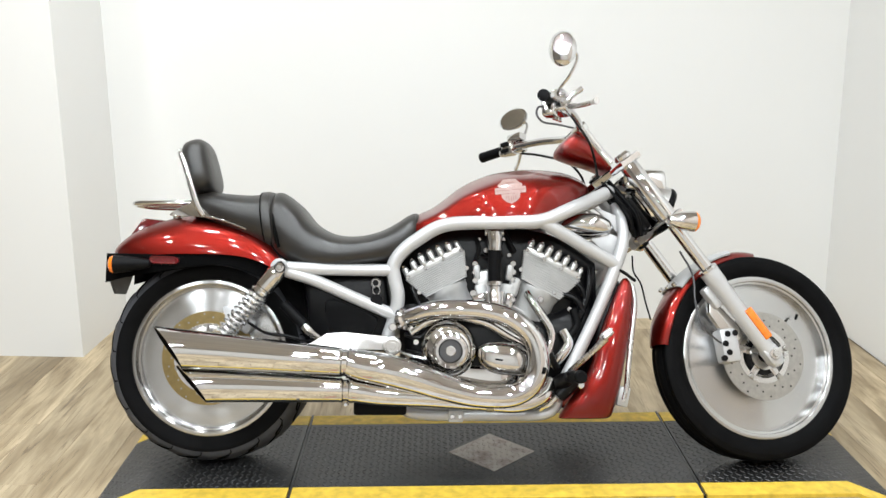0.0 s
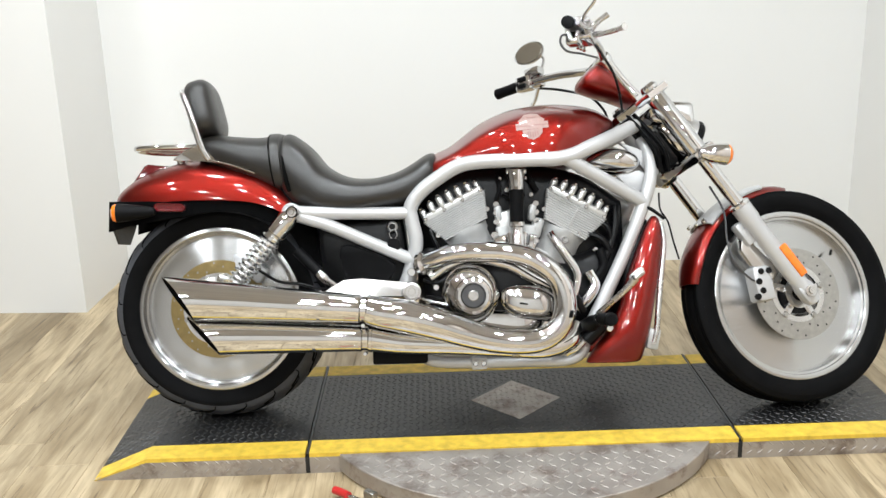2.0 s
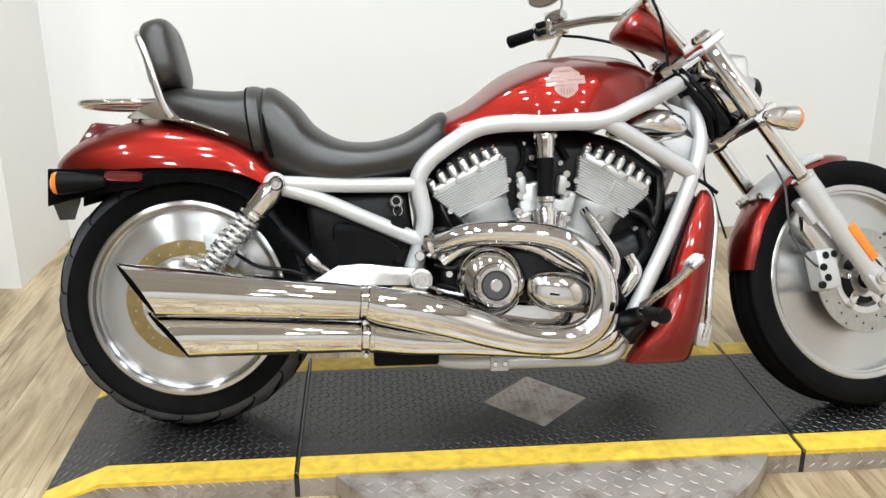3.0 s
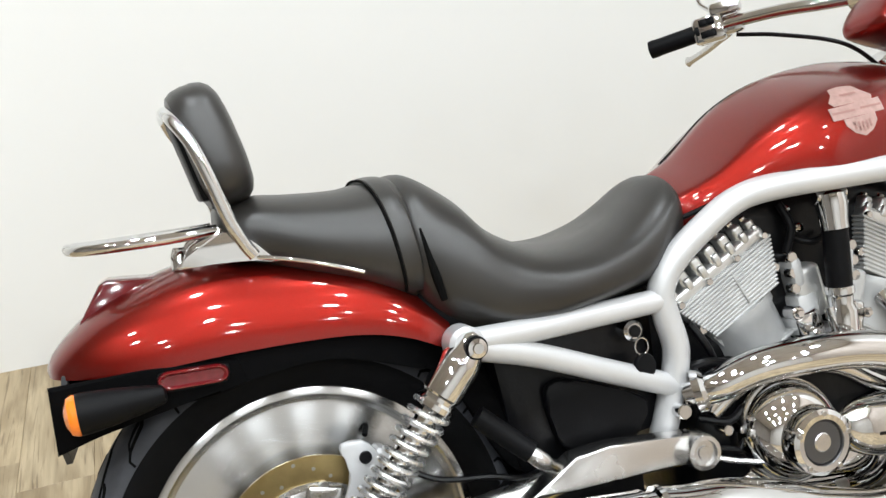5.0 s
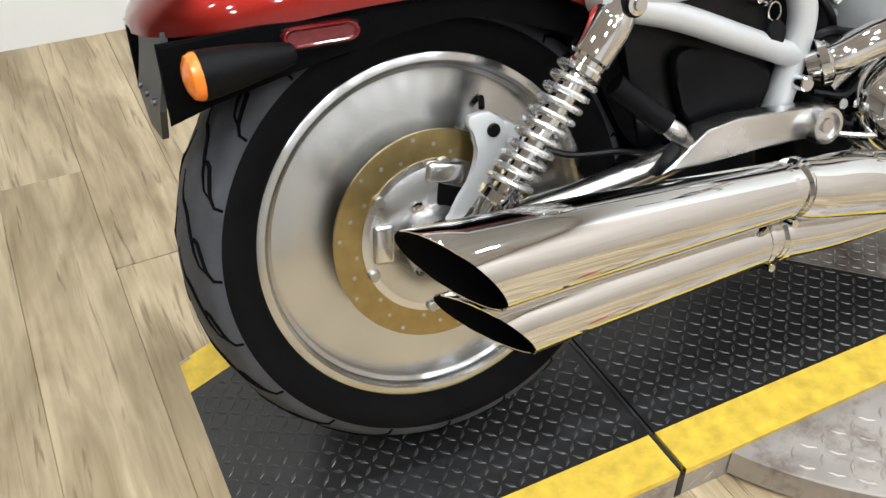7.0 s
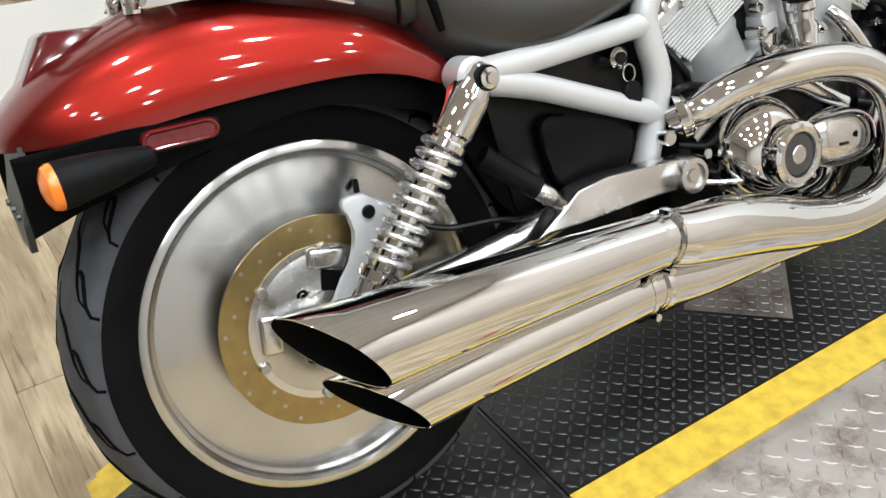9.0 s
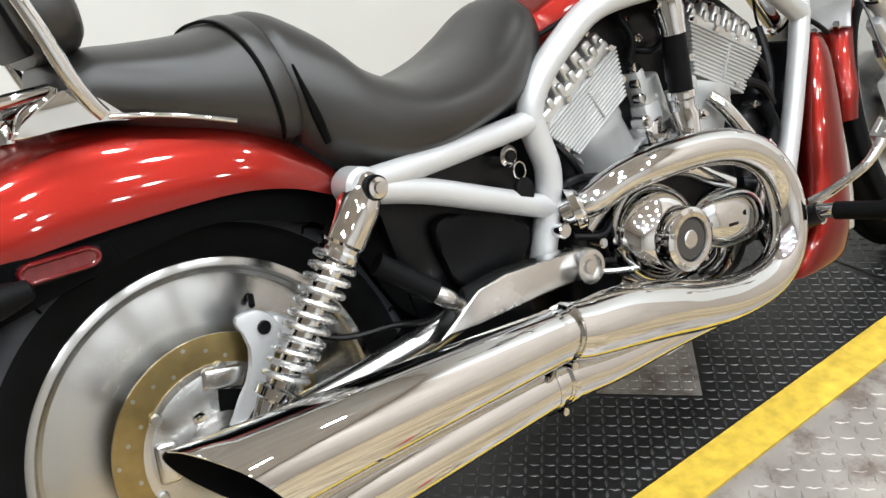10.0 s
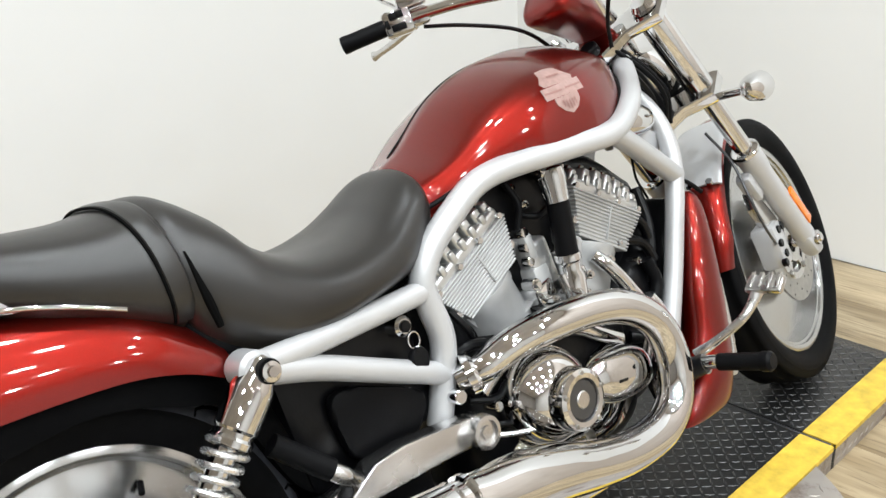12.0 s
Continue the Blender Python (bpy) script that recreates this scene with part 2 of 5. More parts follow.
def box(centre, size, m=None, bevel=0.004, bm=None, seg=2):
    bm = bm or bmesh.new()
    tmp = bmesh.new()
    bmesh.ops.create_cube(tmp, size=1)
    for v in tmp.verts:
        v.co = Vector((v.co.x * size[0], v.co.y * size[1], v.co.z * size[2]))
    if bevel:
        bmesh.ops.bevel(tmp, geom=tmp.edges[:], offset=min(bevel, min(size) * 0.45), segments=seg, affect="EDGES", profile=0.5)
    mat = Matrix.Translation(centre) @ (m if m is not None else Matrix())
    append(bm, tmp, mat)
    return bm


def append(bm, other, mat=None):
    bm = bm or bmesh.new()
    idx = {}
    for v in other.verts:
        idx[v] = bm.verts.new(mat @ v.co if mat is not None else v.co)
    for f in other.faces:
        bm.faces.new([idx[v] for v in f.verts])
    other.free()
    return bm


def plate(outline, y0, y1, bevel=0.003, bm=None, smooth=0):
    """A plate cut to an outline in x and z, between two y."""
    pts = [tuple(p) for p in outline]
    if smooth:
        q = pts[-1:] + pts + pts[:2]
        dense = spline(q, smooth)
        pts = [tuple(v) for v in dense[smooth:-smooth - 1]][:len(pts) * smooth]
    tmp = bmesh.new()
    a = [tmp.verts.new((p[0], y0, p[1])) for p in pts]
    b = [tmp.verts.new((p[0], y1, p[1])) for p in pts]
    n = len(pts)
    tmp.faces.new(a)
    tmp.faces.new(list(reversed(b)))
    for i in range(n):
        tmp.faces.new((a[i], b[i], b[(i + 1) % n], a[(i + 1) % n]))
    if bevel:
        rim = [e for e in tmp.edges if abs(e.verts[0].co.y - e.verts[1].co.y) < 1e-6]
        bmesh.ops.bevel(tmp, geom=rim, offset=bevel, segments=2, affect="EDGES", profile=0.5)
    bm = bm or bmesh.new()
    append(bm, tmp)
    return bm


def flip(bm):
    """Mirror to the other side of the machine."""
    for v in bm.verts:
        v.co.y = -v.co.y
    bmesh.ops.reverse_faces(bm, faces=bm.faces)
    return bm


def both(name, make, mat, parent, label=""):
    part(name, make(), mat, parent, label)
    return part(name, flip(make()), mat, parent, label)


# ---- room ----
def wall(name, a, b, z1, out, mat, thick=0.12, z0=0.0):
    """A wall from a to b on the plan, its thickness on the side of out."""
    a, b, o = Vector((*a, 0)), Vector((*b, 0)), Vector((*out, 0)).normalized() * thick
    bm = bmesh.new()
    lo = [bm.verts.new(p + Vector((0, 0, z0))) for p in (a, b, b + o, a + o)]
    hi = [bm.verts.new(p + Vector((0, 0, z1))) for p in (a, b, b + o, a + o)]
    bm.faces.new(lo)
    bm.faces.new(hi)
    for i in range(4):
        bm.faces.new((lo[i], lo[(i + 1) % 4], hi[(i + 1) % 4], hi[i]))
    return tagged(part(name, bm, mat), kind="structure")


H = 3.3
tagged(wall("wall_north", (-0.83, 1.655), (2.63, 1.535), H, (0.035, 1), WALL), "plain white painted wall behind the motorcycle", "wall")
tagged(wall("wall_east", (2.63, 1.535), (2.6213, -1.1), H, (1, 0), WALL), "plain white painted side wall", "wall")
# added out of view: tones down what the mufflers reflect
tagged(wall("unseen_tan_wall", (2.6213, -1.1), (2.605, -6.0), H, (1, 0), TAN), "unseen tan wall added for the chrome to reflect", "wall")
tagged(wall("wall_pier_side", (-0.842, 1.075), (-0.83, 1.655), H, (-1, 0.3), WALL), "short white return of a wall pier", "wall")
tagged(wall("wall_pier_front", (-0.842, 1.075), (-4.2, 1.33), H, (0.02, 1), WALL, 0.10), "white front of a wall pier", "wall")
# added out of view: its dark colour stands in for unlit depth
tagged(wall("unseen_dim_wall", (-4.2, 1.33), (-4.2, -6.0), H, (-1, 0), DIM), "unseen wall, darkened to stand in for a dim room", "wall")
tagged(wall("wall_south", (-4.2, -6.0), (2.605, -6.0), H, (0, -1), BEIGE), "plain pale wall at the back of the room", "wall")


def flat(name, x0, x1, y0, y1, z0, z1, mat):
    return part(name, box(((x0 + x1) / 2, (y0 + y1) / 2, (z0 + z1) / 2), (x1 - x0, y1 - y0, z1 - z0), bevel=0), mat)


tagged(flat("ceiling", -4.4, 2.8, -6.2, 1.9, H, H + 0.1, CEIL), "plain pale ceiling", "ceiling", kind="structure")
floor = tagged(flat("floor", -4.4, 2.8, -6.2, 1.9, -0.1, -0.004, SUBFLOOR), "grey-brown oak-look plank floor", "floor", kind="structure")
for x, y in LAMPS:
    lamp = bpy.data.lights.new("ceiling_lamp", "AREA")
    lamp.shape, lamp.size, lamp.energy, lamp.color = "DISK", 0.15, LAMP_WATTS, (0.905, 0.975, 1.02)
    new("ceiling_lamp", lamp).matrix_basis = pose(x, y, LAMP_Z)
# ---- the low turntable ramp ----
DECK = 0.062
ramp = tagged(new("display_ramp"), "black and yellow steel motorcycle ramp with aluminium edges on the floor", "ramp")
YN, YF = -0.378, 0.242           # near and far edges of the deck
STRIPE = 0.078
SECTIONS = [(-0.332, -0.180, 0.268), (0.280, 0.280, 1.498), (1.510, 1.955, 2.107)]


def deck_z(x):
    if x < -0.180:
        return DECK * (x + 0.332) / 0.152
    if x > 1.955:
        return DECK * (2.107 - x) / 0.152
    return DECK


def deck_strip(xs, y0, y1, top=0.0, depth=0.012, bm=None):
    bm = bm or bmesh.new()
    rings = []
    for x in xs:
        z = deck_z(x) + top
        rings.append([(x, y0, z), (x, y1, z), (x, y1, max(z - depth, -0.001)), (x, y0, max(z - depth, -0.001))])
    return skin(bm, [[Vector(v) for v in r] for r in rings])


def side_skirt(xs, y, thick, bm=None):
    bm = bm or bmesh.new()
    rings = [[Vector((x, y, max(deck_z(x) - 0.002, 0.001))), Vector((x, y + thick, max(deck_z(x) - 0.002, 0.001))), Vector((x, y + thick, 0.0)), Vector((x, y, 0.0))] for x in xs]
    return skin(bm, rings)


def lug(bm, x, y, z, ang, length, wide, high, slope=0.0):
    """One raised tread bar with tapered ends."""
    c, s = math.cos(ang), math.sin(ang)
    def at(u, v, w):
        px, py = x + c * u - s * v, y + s * u + c * v
        return bm.verts.new((px, py, z + w + slope * (px - x)))
    base = [at(-length, 0, 0), at(0, -wide, 0), at(length, 0, 0), at(0, wide, 0)]
    top = [at(-length * 0.55, 0, high), at(0, -wide * 0.55, high), at(length * 0.55, 0, high), at(0, wide * 0.55, high)]
    for i in range(4):
        bm.faces.new((base[i], base[(i + 1) % 4], top[(i + 1) % 4], top[i]))
    bm.faces.new(top)


def tread(x0, x1, y0, y1, pitch, keep=None, z=None, length=0.0105, wide=0.0034, high=0.0014):
    bm = bmesh.new()
    rows, cols = int((y1 - y0) / pitch), int((x1 - x0) / pitch)
    for i in range(cols):
        for j in range(rows):
            x, y = x0 + (i + 0.5) * pitch, y0 + (j + 0.5) * pitch
            if keep and not keep(x, y):
                continue
            slope = DECK / 0.152 if x < -0.180 else (-DECK / 0.152 if x > 1.955 else 0.0)
            lug(bm, x, y, (deck_z(x) if z is None else z), radians(45 if (i + j) % 2 else -45), length, wide, high, slope if z is None else 0.0)
    return bm


DIA = (0.893, -0.068, 0.1405)     # centre and half diagonal of the bright diamond
for n, (x0, xr, x1) in enumerate(SECTIONS):
    xs = sorted({x0, x1, *(v for v in (-0.180, 1.955) if x0 < v < x1)})
    section = group_part("deck_section", ramp)
    part("deck_plate", deck_strip(xs, YN + STRIPE, YF - STRIPE), RIBBER, section)
    part("edge_stripe", deck_strip(xs, YN, YN + STRIPE, 0.0006), YELLOW, section, "yellow painted edge")
    part("edge_stripe", deck_strip(xs, YF - STRIPE, YF, 0.0006), YELLOW, section, "yellow painted edge")
    part("side_skirt", side_skirt(xs, YN + 0.001, 0.006), TREADPLATE, section, "aluminium treadplate skirt")
    part("side_skirt", side_skirt(xs, YF - 0.007, 0.006), TREADPLATE, section, "aluminium treadplate skirt")
    clear = (lambda x, y: abs(x - DIA[0]) + abs(y - DIA[1]) > DIA[2] + 0.008) if n == 1 else None
    tagged(part("deck_tread", tread(x0 + 0.004, x1 - 0.004, YN + STRIPE + 0.003, YF - STRIPE - 0.003, 0.0195, clear), LUG, section), kind="stuff")
    sk = bmesh.new()
    i = 0
    x = x0 + 0.02
    while x < x1 - 0.01:
        for zz in (0.018, 0.044):
            i += 1
            if zz + 0.012 < deck_z(x) and not (n == 1 and 0.34 < x < 1.42):
                a = radians(40 if i % 2 else -40)
                vs = [sk.verts.new((x + u * math.cos(a) - v * math.sin(a), YN + 0.001 - w, zz + u * math.sin(a) + v * math.cos(a))) for u, v, w in ((-0.012, 0, 0), (0, -0.003, 0), (0.012, 0, 0), (0, 0.003, 0), (0, 0, 0.0022))]
                for k in range(4):
                    sk.faces.new((vs[k], vs[(k + 1) % 4], vs[4]))
        x += 0.030
    tagged(part("skirt_tread", sk, TREADPLATE, section), kind="stuff")
for x in (0.274, 1.504):
    part("section_gap", box((x, (YN + YF) / 2, 0.026), (0.0115, YF - YN, 0.048), bevel=0), SEAM, ramp, "dark gap between sections")
    part("joint_bar", rod((x, YN + 0.01, DECK - 0.004), (x, YF + 0.01, DECK - 0.004), 0.0042, 10), GUNMETAL, ramp, "dark steel joint bar")
dm = bmesh.new()
dc = [(DIA[0] - DIA[2], DIA[1]), (DIA[0], DIA[1] - DIA[2]), (DIA[0] + DIA[2], DIA[1]), (DIA[0], DIA[1] + DIA[2])]
skin(dm, [[Vector((*p, DECK - 0.004)) for p in dc], [Vector((*p, DECK + 0.0015)) for p in dc]])
diamond = part("diamond_plate", dm, TREADPLATE, ramp, "bright aluminium diamond inlay")
tagged(part("diamond_tread", tread(DIA[0] - DIA[2], DIA[0] + DIA[2], DIA[1] - DIA[2], DIA[1] + DIA[2], 0.018, lambda x, y: abs(x - DIA[0]) + abs(y - DIA[1]) < DIA[2] - 0.014, DECK + 0.0015, 0.008, 0.0026, 0.0012), TREADPLATE, diamond), kind="stuff")

# round plate that carries the turntable, standing out under the near edge
CX, CY, CR = 0.890, -0.068, 0.610
TOPZ = 0.058
disc = bmesh.new()
a0, a1 = math.atan2(YN - 0.002 - CY, -math.sqrt(CR ** 2 - (YN - CY) ** 2)), math.atan2(YN - 0.002 - CY, math.sqrt(CR ** 2 - (YN - CY) ** 2))
arc = [(CX + CR * math.cos(a0 + (a1 - a0) * k / 48), CY + CR * math.sin(a0 + (a1 - a0) * k / 48)) for k in range(49)]
skin(disc, [[Vector((*p, 0.008)) for p in arc], [Vector((*p, TOPZ - 0.003)) for p in arc], [Vector((CX + (p[0] - CX) * 0.996, CY + (p[1] - CY) * 0.996 if p[1] < YN - 0.01 else p[1], TOPZ)) for p in arc]])
apron = part("round_apron", disc, TREADPLATE, ramp, "scuffed aluminium treadplate apron")
tagged(part("apron_tread", tread(CX - CR, CX + CR, CY - CR, YN - 0.012, 0.030, lambda x, y: math.hypot(x - CX, y - CY) < CR - 0.018, TOPZ, 0.014, 0.0042, 0.0016), TREADPLATE, apron), kind="stuff")
lever = group_part("lock_lever", ramp)
part("lever_rod", bent([(0.455, -0.600, 0.040), (0.435, -0.590, 0.036), (0.405, -0.560, 0.030), (0.392, -0.552, 0.026)], 0.005), CHROME, lever)
part("lever_grip", bent([(0.402, -0.558, 0.030), (0.385, -0.535, 0.026), (0.362, -0.512, 0.022)], 0.011), REDGRIP, lever, "red rubber grip")
part("lever_bracket", box((0.462, -0.572, 0.035), (0.035, 0.02, 0.03), pose(0, 0, 0, 0, 0, -40), 0.003), STEEL, lever)
# ---- the motorcycle, built upright round its own axes: x ahead, y to its left, z up ----
LEAN, YAW = 16.7, -0.93
HUB_Z = 0.0623 + 0.2375 * math.cos(radians(LEAN)) + 0.09
bike = tagged(new("motorcycle"), "candy red and chrome cruiser motorcycle leaning on the ramp", "motorcycle")
bike.matrix_basis = pose(0.0, -0.115, HUB_Z - 0.3275 * math.cos(radians(LEAN)) + 0.006, -LEAN, 0, YAW)
AXLE = Vector((1.727, 0, 0.311))
RAKE = radians(36)
STEM = Vector((-math.sin(RAKE), 0, math.cos(RAKE)))
STEER = Matrix.Translation(AXLE) @ Matrix.Rotation(radians(14.4), 4, STEM) @ Matrix.Translation(-AXLE)


def mirrored(profile):
    return profile + [(r, -h) for r, h in reversed(profile)]


def wheel(name, centre, rim_r, half, dish, tyre_r, tyre_half, m=None, grooved=True, cone=1.0):
    """A dished disc wheel with its tyre, turning about y."""
    w = group_part(name, bike, m=m)
    f = rim_r
    rim = [(f - 0.004, half), (f, half - 0.002), (f + 0.001, half - 0.006), (f - 0.010, half - 0.010), (f - 0.014, 0.4 * half)]
    prof = [(0.030, dish + 0.004), (0.052, dish + 0.003), (0.085, dish), (f - 0.075, dish * cone), (f - 0.042, dish * 0.98 * cone), (f - 0.030, dish * 0.94 * cone),
            (f - 0.0255, dish * 0.94 * cone), (f - 0.024, half * 0.80), (f - 0.018, half * 0.84), (f - 0.0165, half * 0.95), (f - 0.012, half)] + rim
    part("rim", lathe(mirrored(prof), centre, (0, 1, 0), 96), DISH, w, "dished machined aluminium disc wheel")
    h, r = tyre_half, tyre_r
    t = spline([(f - 0.004, half - 0.003), (f + 0.006, half + 0.004), (f + 0.020, h * 0.96), (f + 0.034, h), (f + 0.045, h * 0.99)], 5)
    crown = spline([(f + 0.045, h * 0.99), (f + 0.0625, h * 0.84), (r - 0.0065, h * 0.50), (r - 0.0015, h * 0.24), (r, 0.0)], 5)
    crown[0] = (f + 0.045, h * 0.99)
    part("tyre", lathe([tuple(q) for q in t] + [(f + 0.040, h * 0.8), (f - 0.004, half * 0.7)], centre, (0, 1, 0), 96, closed=True), RUBBER, w, "black tyre sidewall")
    part("tyre", lathe([(q[0], -q[1]) for q in t] + [(f + 0.040, -h * 0.8), (f - 0.004, -half * 0.7)], centre, (0, 1, 0), 96, closed=True), RUBBER, w, "black tyre sidewall")
    c = [tuple(q) for q in crown]
    ring = c + [(q[0], -q[1]) for q in reversed(c[:-1])] + [(f + 0.03, -h * 0.7), (f + 0.03, h * 0.7)]
    part("tread", lathe(ring, centre, (0, 1, 0), 112, closed=True), TREAD if grooved else RUBBER, w, "worn grey tread" if grooved else "black tread")
    if not grooved:
        return w
    g = bmesh.new()
    def surf(y):
        for (r0, h0), (r1, h1) in zip(c, c[1:]):
            if h1 <= abs(y) <= h0:
                k = (h0 - abs(y)) / max(h0 - h1, 1e-6)
                return r0 + (r1 - r0) * k
        return r
    count = 20
    for side in (1, -1):
        for k in range(count):
            a0 = 2 * math.pi * (k + (0.5 if side < 0 else 0)) / count
            for off, lo, hi, sw in ((0.0, 0.05, 0.80, 0.36), (0.16, 0.42, 0.97, 0.24)):
                pts = []
                for s in range(9):
                    u = s / 8
                    y = side * h * (lo + (hi - lo) * u)
                    a = a0 + off + sw * u + 0.030 * math.sin(u * 9.4)
                    rr = surf(y) - 0.0012
                    pts.append((centre[0] + rr * math.cos(a), centre[1] + y, centre[2] + rr * math.sin(a), 0.0043 * (0.35 + 0.65 * math.sin(math.pi * min(max(u, 0.08), 0.92)))))
                tube(pts, seg=5, bm=g)
    tagged(part("tread_groove", g, GROOVE, w, "dark curved tread grooves"), kind="stuff")
    return w


def brake_disc(parent, centre, side, mat, carrier_r=0.090, r=0.146, slots=5, holes=True, inner=0.034):
    """A drilled disc on a slotted carrier; side is -1 on the machine's right."""
    d = group_part("brake_disc", parent)
    cx, cy, cz = centre
    ax = (0, side, 0)
    part("disc_ring", lathe([(carrier_r, 0), (r, 0), (r, 0.005), (carrier_r, 0.005)], centre, ax, 72, closed=True), mat, d)
    c = bmesh.new()
    lathe([(carrier_r - 0.014, -0.001), (carrier_r + 0.002, -0.001), (carrier_r + 0.002, 0.007), (carrier_r - 0.014, 0.007)], centre, ax, 56, c, closed=True)
    lathe([(inner - 0.012, -0.006), (inner + 0.010, -0.006), (inner + 0.010, 0.012), (inner - 0.012, 0.012)], centre, ax, 40, c, closed=True)
    for k in range(slots):
        a = 2 * math.pi * k / slots + 0.3
        mid = (inner + carrier_r) / 2
        box((cx + mid * math.cos(a), cy + side * 0.003, cz + mid * math.sin(a)), (carrier_r - inner + 0.004, 0.008, 0.022), pose(0, 0, 0, 0, -math.degrees(a), 0), 0.002, c)
    part("carrier", c, POLISHED, d, "bright aluminium disc carrier")
    b = bmesh.new()
    for k in range(slots or 6):
        a = 2 * math.pi * (k + 0.0) / (slots or 6) + 0.3
        p = Vector((cx + (carrier_r - 0.004) * math.cos(a), cy + side * 0.004, cz + (carrier_r - 0.004) * math.sin(a)))
        rod(p, p + Vector((0, side * 0.009, 0)), 0.0075, 12, b)
    tagged(part("disc_bolt", b, STEEL, d), kind="stuff")
    h = bmesh.new()
    for k in range(30):
        a = 2 * math.pi * k / 30
        rr = carrier_r + (r - carrier_r) * (0.25, 0.52, 0.80)[k % 3]
        p = Vector((cx + rr * math.cos(a), cy + side * 0.0035, cz + rr * math.sin(a)))
        rod(p, p + Vector((0, side * 0.0018, 0)), 0.0032, 8, h)
    tagged(part("drilled_hole", h, STEEL if mat is BRONZE else DARK, d), kind="stuff")
    return d


# wheels and brakes
rear = wheel("rear_wheel", (0, 0, 0.3275), 0.2450, 0.076, 0.050, 0.3275, 0.090, Matrix.Translation((0.005, 0, -0.0035)))
rdisc = brake_disc(rear, (0, -0.083, 0.3275), -1, BRONZE, 0.106, slots=0)
part("carrier_plate", lathe([(0.034, 0), (0.100, 0), (0.100, 0.0065), (0.094, 0.008), (0.040, 0.009), (0.034, 0.006)], (0, -0.083, 0.3275), (0, -1, 0), 56, closed=True), DISH, rdisc, "cast disc carrier")
def on_disc(r, deg, y=-0.0905):
    return Vector((r * math.cos(radians(deg)), y, 0.3275 + r * math.sin(radians(deg))))


for deg, r in ((172, 0.078), (75, 0.088), (292, 0.086)):
    part("carrier_pad", box(on_disc(r, deg), (0.030, 0.016, 0.056), pose(0, 0, 0, 0, -deg, 0), 0.012, seg=4), POLISHED, rdisc)
for deg in (66, 300):
    m = Matrix.Translation(on_disc(0.056, deg)) @ pose(0, 0, 0, 0, -deg, 0)
    part("carrier_opening", append(None, plate([(-0.013, -0.011), (-0.010, -0.014), (0.012, -0.018), (0.015, -0.014), (0.015, 0.014), (0.012, 0.018), (-0.010, 0.014), (-0.013, 0.011)], -0.0028, 0.0, 0.001, smooth=2), m), GROOVE, rdisc, "dark cast opening")
for deg in (116, 232, 350):
    p = on_disc(0.052, deg, -0.089)
    part("carrier_bolt", lathe([(0.0, 0.008), (0.0035, 0.008), (0.0045, 0.005), (0.0085, 0.005), (0.0095, 0.0)], p, (0, -1, 0), 14), CHROME, rdisc)
part("hub_recess", lathe([(0.016, 0), (0.034, 0), (0.034, 0.006), (0.016, 0.006)], (0, -0.082, 0.3275), (0, -1, 0), 32, closed=True), DARK, rdisc)
part("valve_stem", rod((0.105, -0.052, 0.490), (0.098, -0.066, 0.478), 0.0045, 8), BLACK, rear)
part("axle_nut", rod((0, -0.075, 0.3275), (0, -0.118, 0.3275), 0.016, 12), CHROME, rear)
part("hub", lathe([(0.020, -0.082), (0.040, -0.078), (0.046, -0.03), (0.046, 0.03), (0.040, 0.08), (0.02, 0.082)], (0, 0, 0.3275), (0, 1, 0), 40), POLISHED, rear)
front = wheel("front_wheel", tuple(AXLE), 0.258, 0.046, 0.031, 0.325, 0.060, STEER, False, 0.45)
brake_disc(front, (AXLE.x, -0.064, AXLE.z), -1, STEEL, 0.084, 0.138)
brake_disc(front, (AXLE.x, 0.064, AXLE.z), 1, STEEL, 0.084, 0.138)
part("hub", lathe([(0.02, -0.07), (0.038, -0.066), (0.042, -0.03), (0.042, 0.03), (0.038, 0.066), (0.02, 0.07)], AXLE, (0, 1, 0), 40), DARK, front)
# added black plate: gives the carrier windows their shade by colour
part("hub_shadow_plate", lathe([(0.018, -0.003), (0.060, -0.003), (0.060, 0.002), (0.018, 0.002)], (AXLE.x, -0.0605, AXLE.z), (0, 1, 0), 40, closed=True), DARK, front, "added black plate for the shade behind the disc carrier")
part("axle", rod((AXLE.x, -0.128, AXLE.z), (AXLE.x, 0.128, AXLE.z), 0.011, 14), CHROME, front)
part("valve_stem", rod((AXLE.x + 0.150, -0.035, AXLE.z + 0.135), (AXLE.x + 0.137, -0.047, AXLE.z + 0.121), 0.0045, 8), BLACK, front)

# frame tubes, both sides
frame_ = group_part("frame", bike, "silver powder-coated tubular frame")
R = 0.0205
MAIN = [(0.563, -0.113, 0.375), (0.587, -0.120, 0.447), (0.599, -0.128, 0.510), (0.589, -0.130, 0.565), (0.585, -0.132, 0.607), (0.613, -0.136, 0.651), (0.669, -0.141, 0.693),
        (0.730, -0.147, 0.726), (0.800, -0.157, 0.736), (0.937, -0.178, 0.736), (1.040, -0.188, 0.739), (1.130, -0.165, 0.776), (1.208, -0.110, 0.812), (1.268, -0.060, 0.842)]
both("main_tube", lambda: bent(MAIN, R + 0.001), SILVER, frame_)
both("seat_rail", lambda: bent([(0.240, -0.182, 0.603), (0.348, -0.165, 0.597), (0.467, -0.146, 0.594), (0.578, -0.133, 0.593)], R - 0.002), SILVER, frame_)
both("lower_rail", lambda: bent([(0.250, -0.180, 0.594), (0.348, -0.166, 0.561), (0.467, -0.146, 0.508), (0.585, -0.125, 0.455)], R - 0.002), SILVER, frame_)
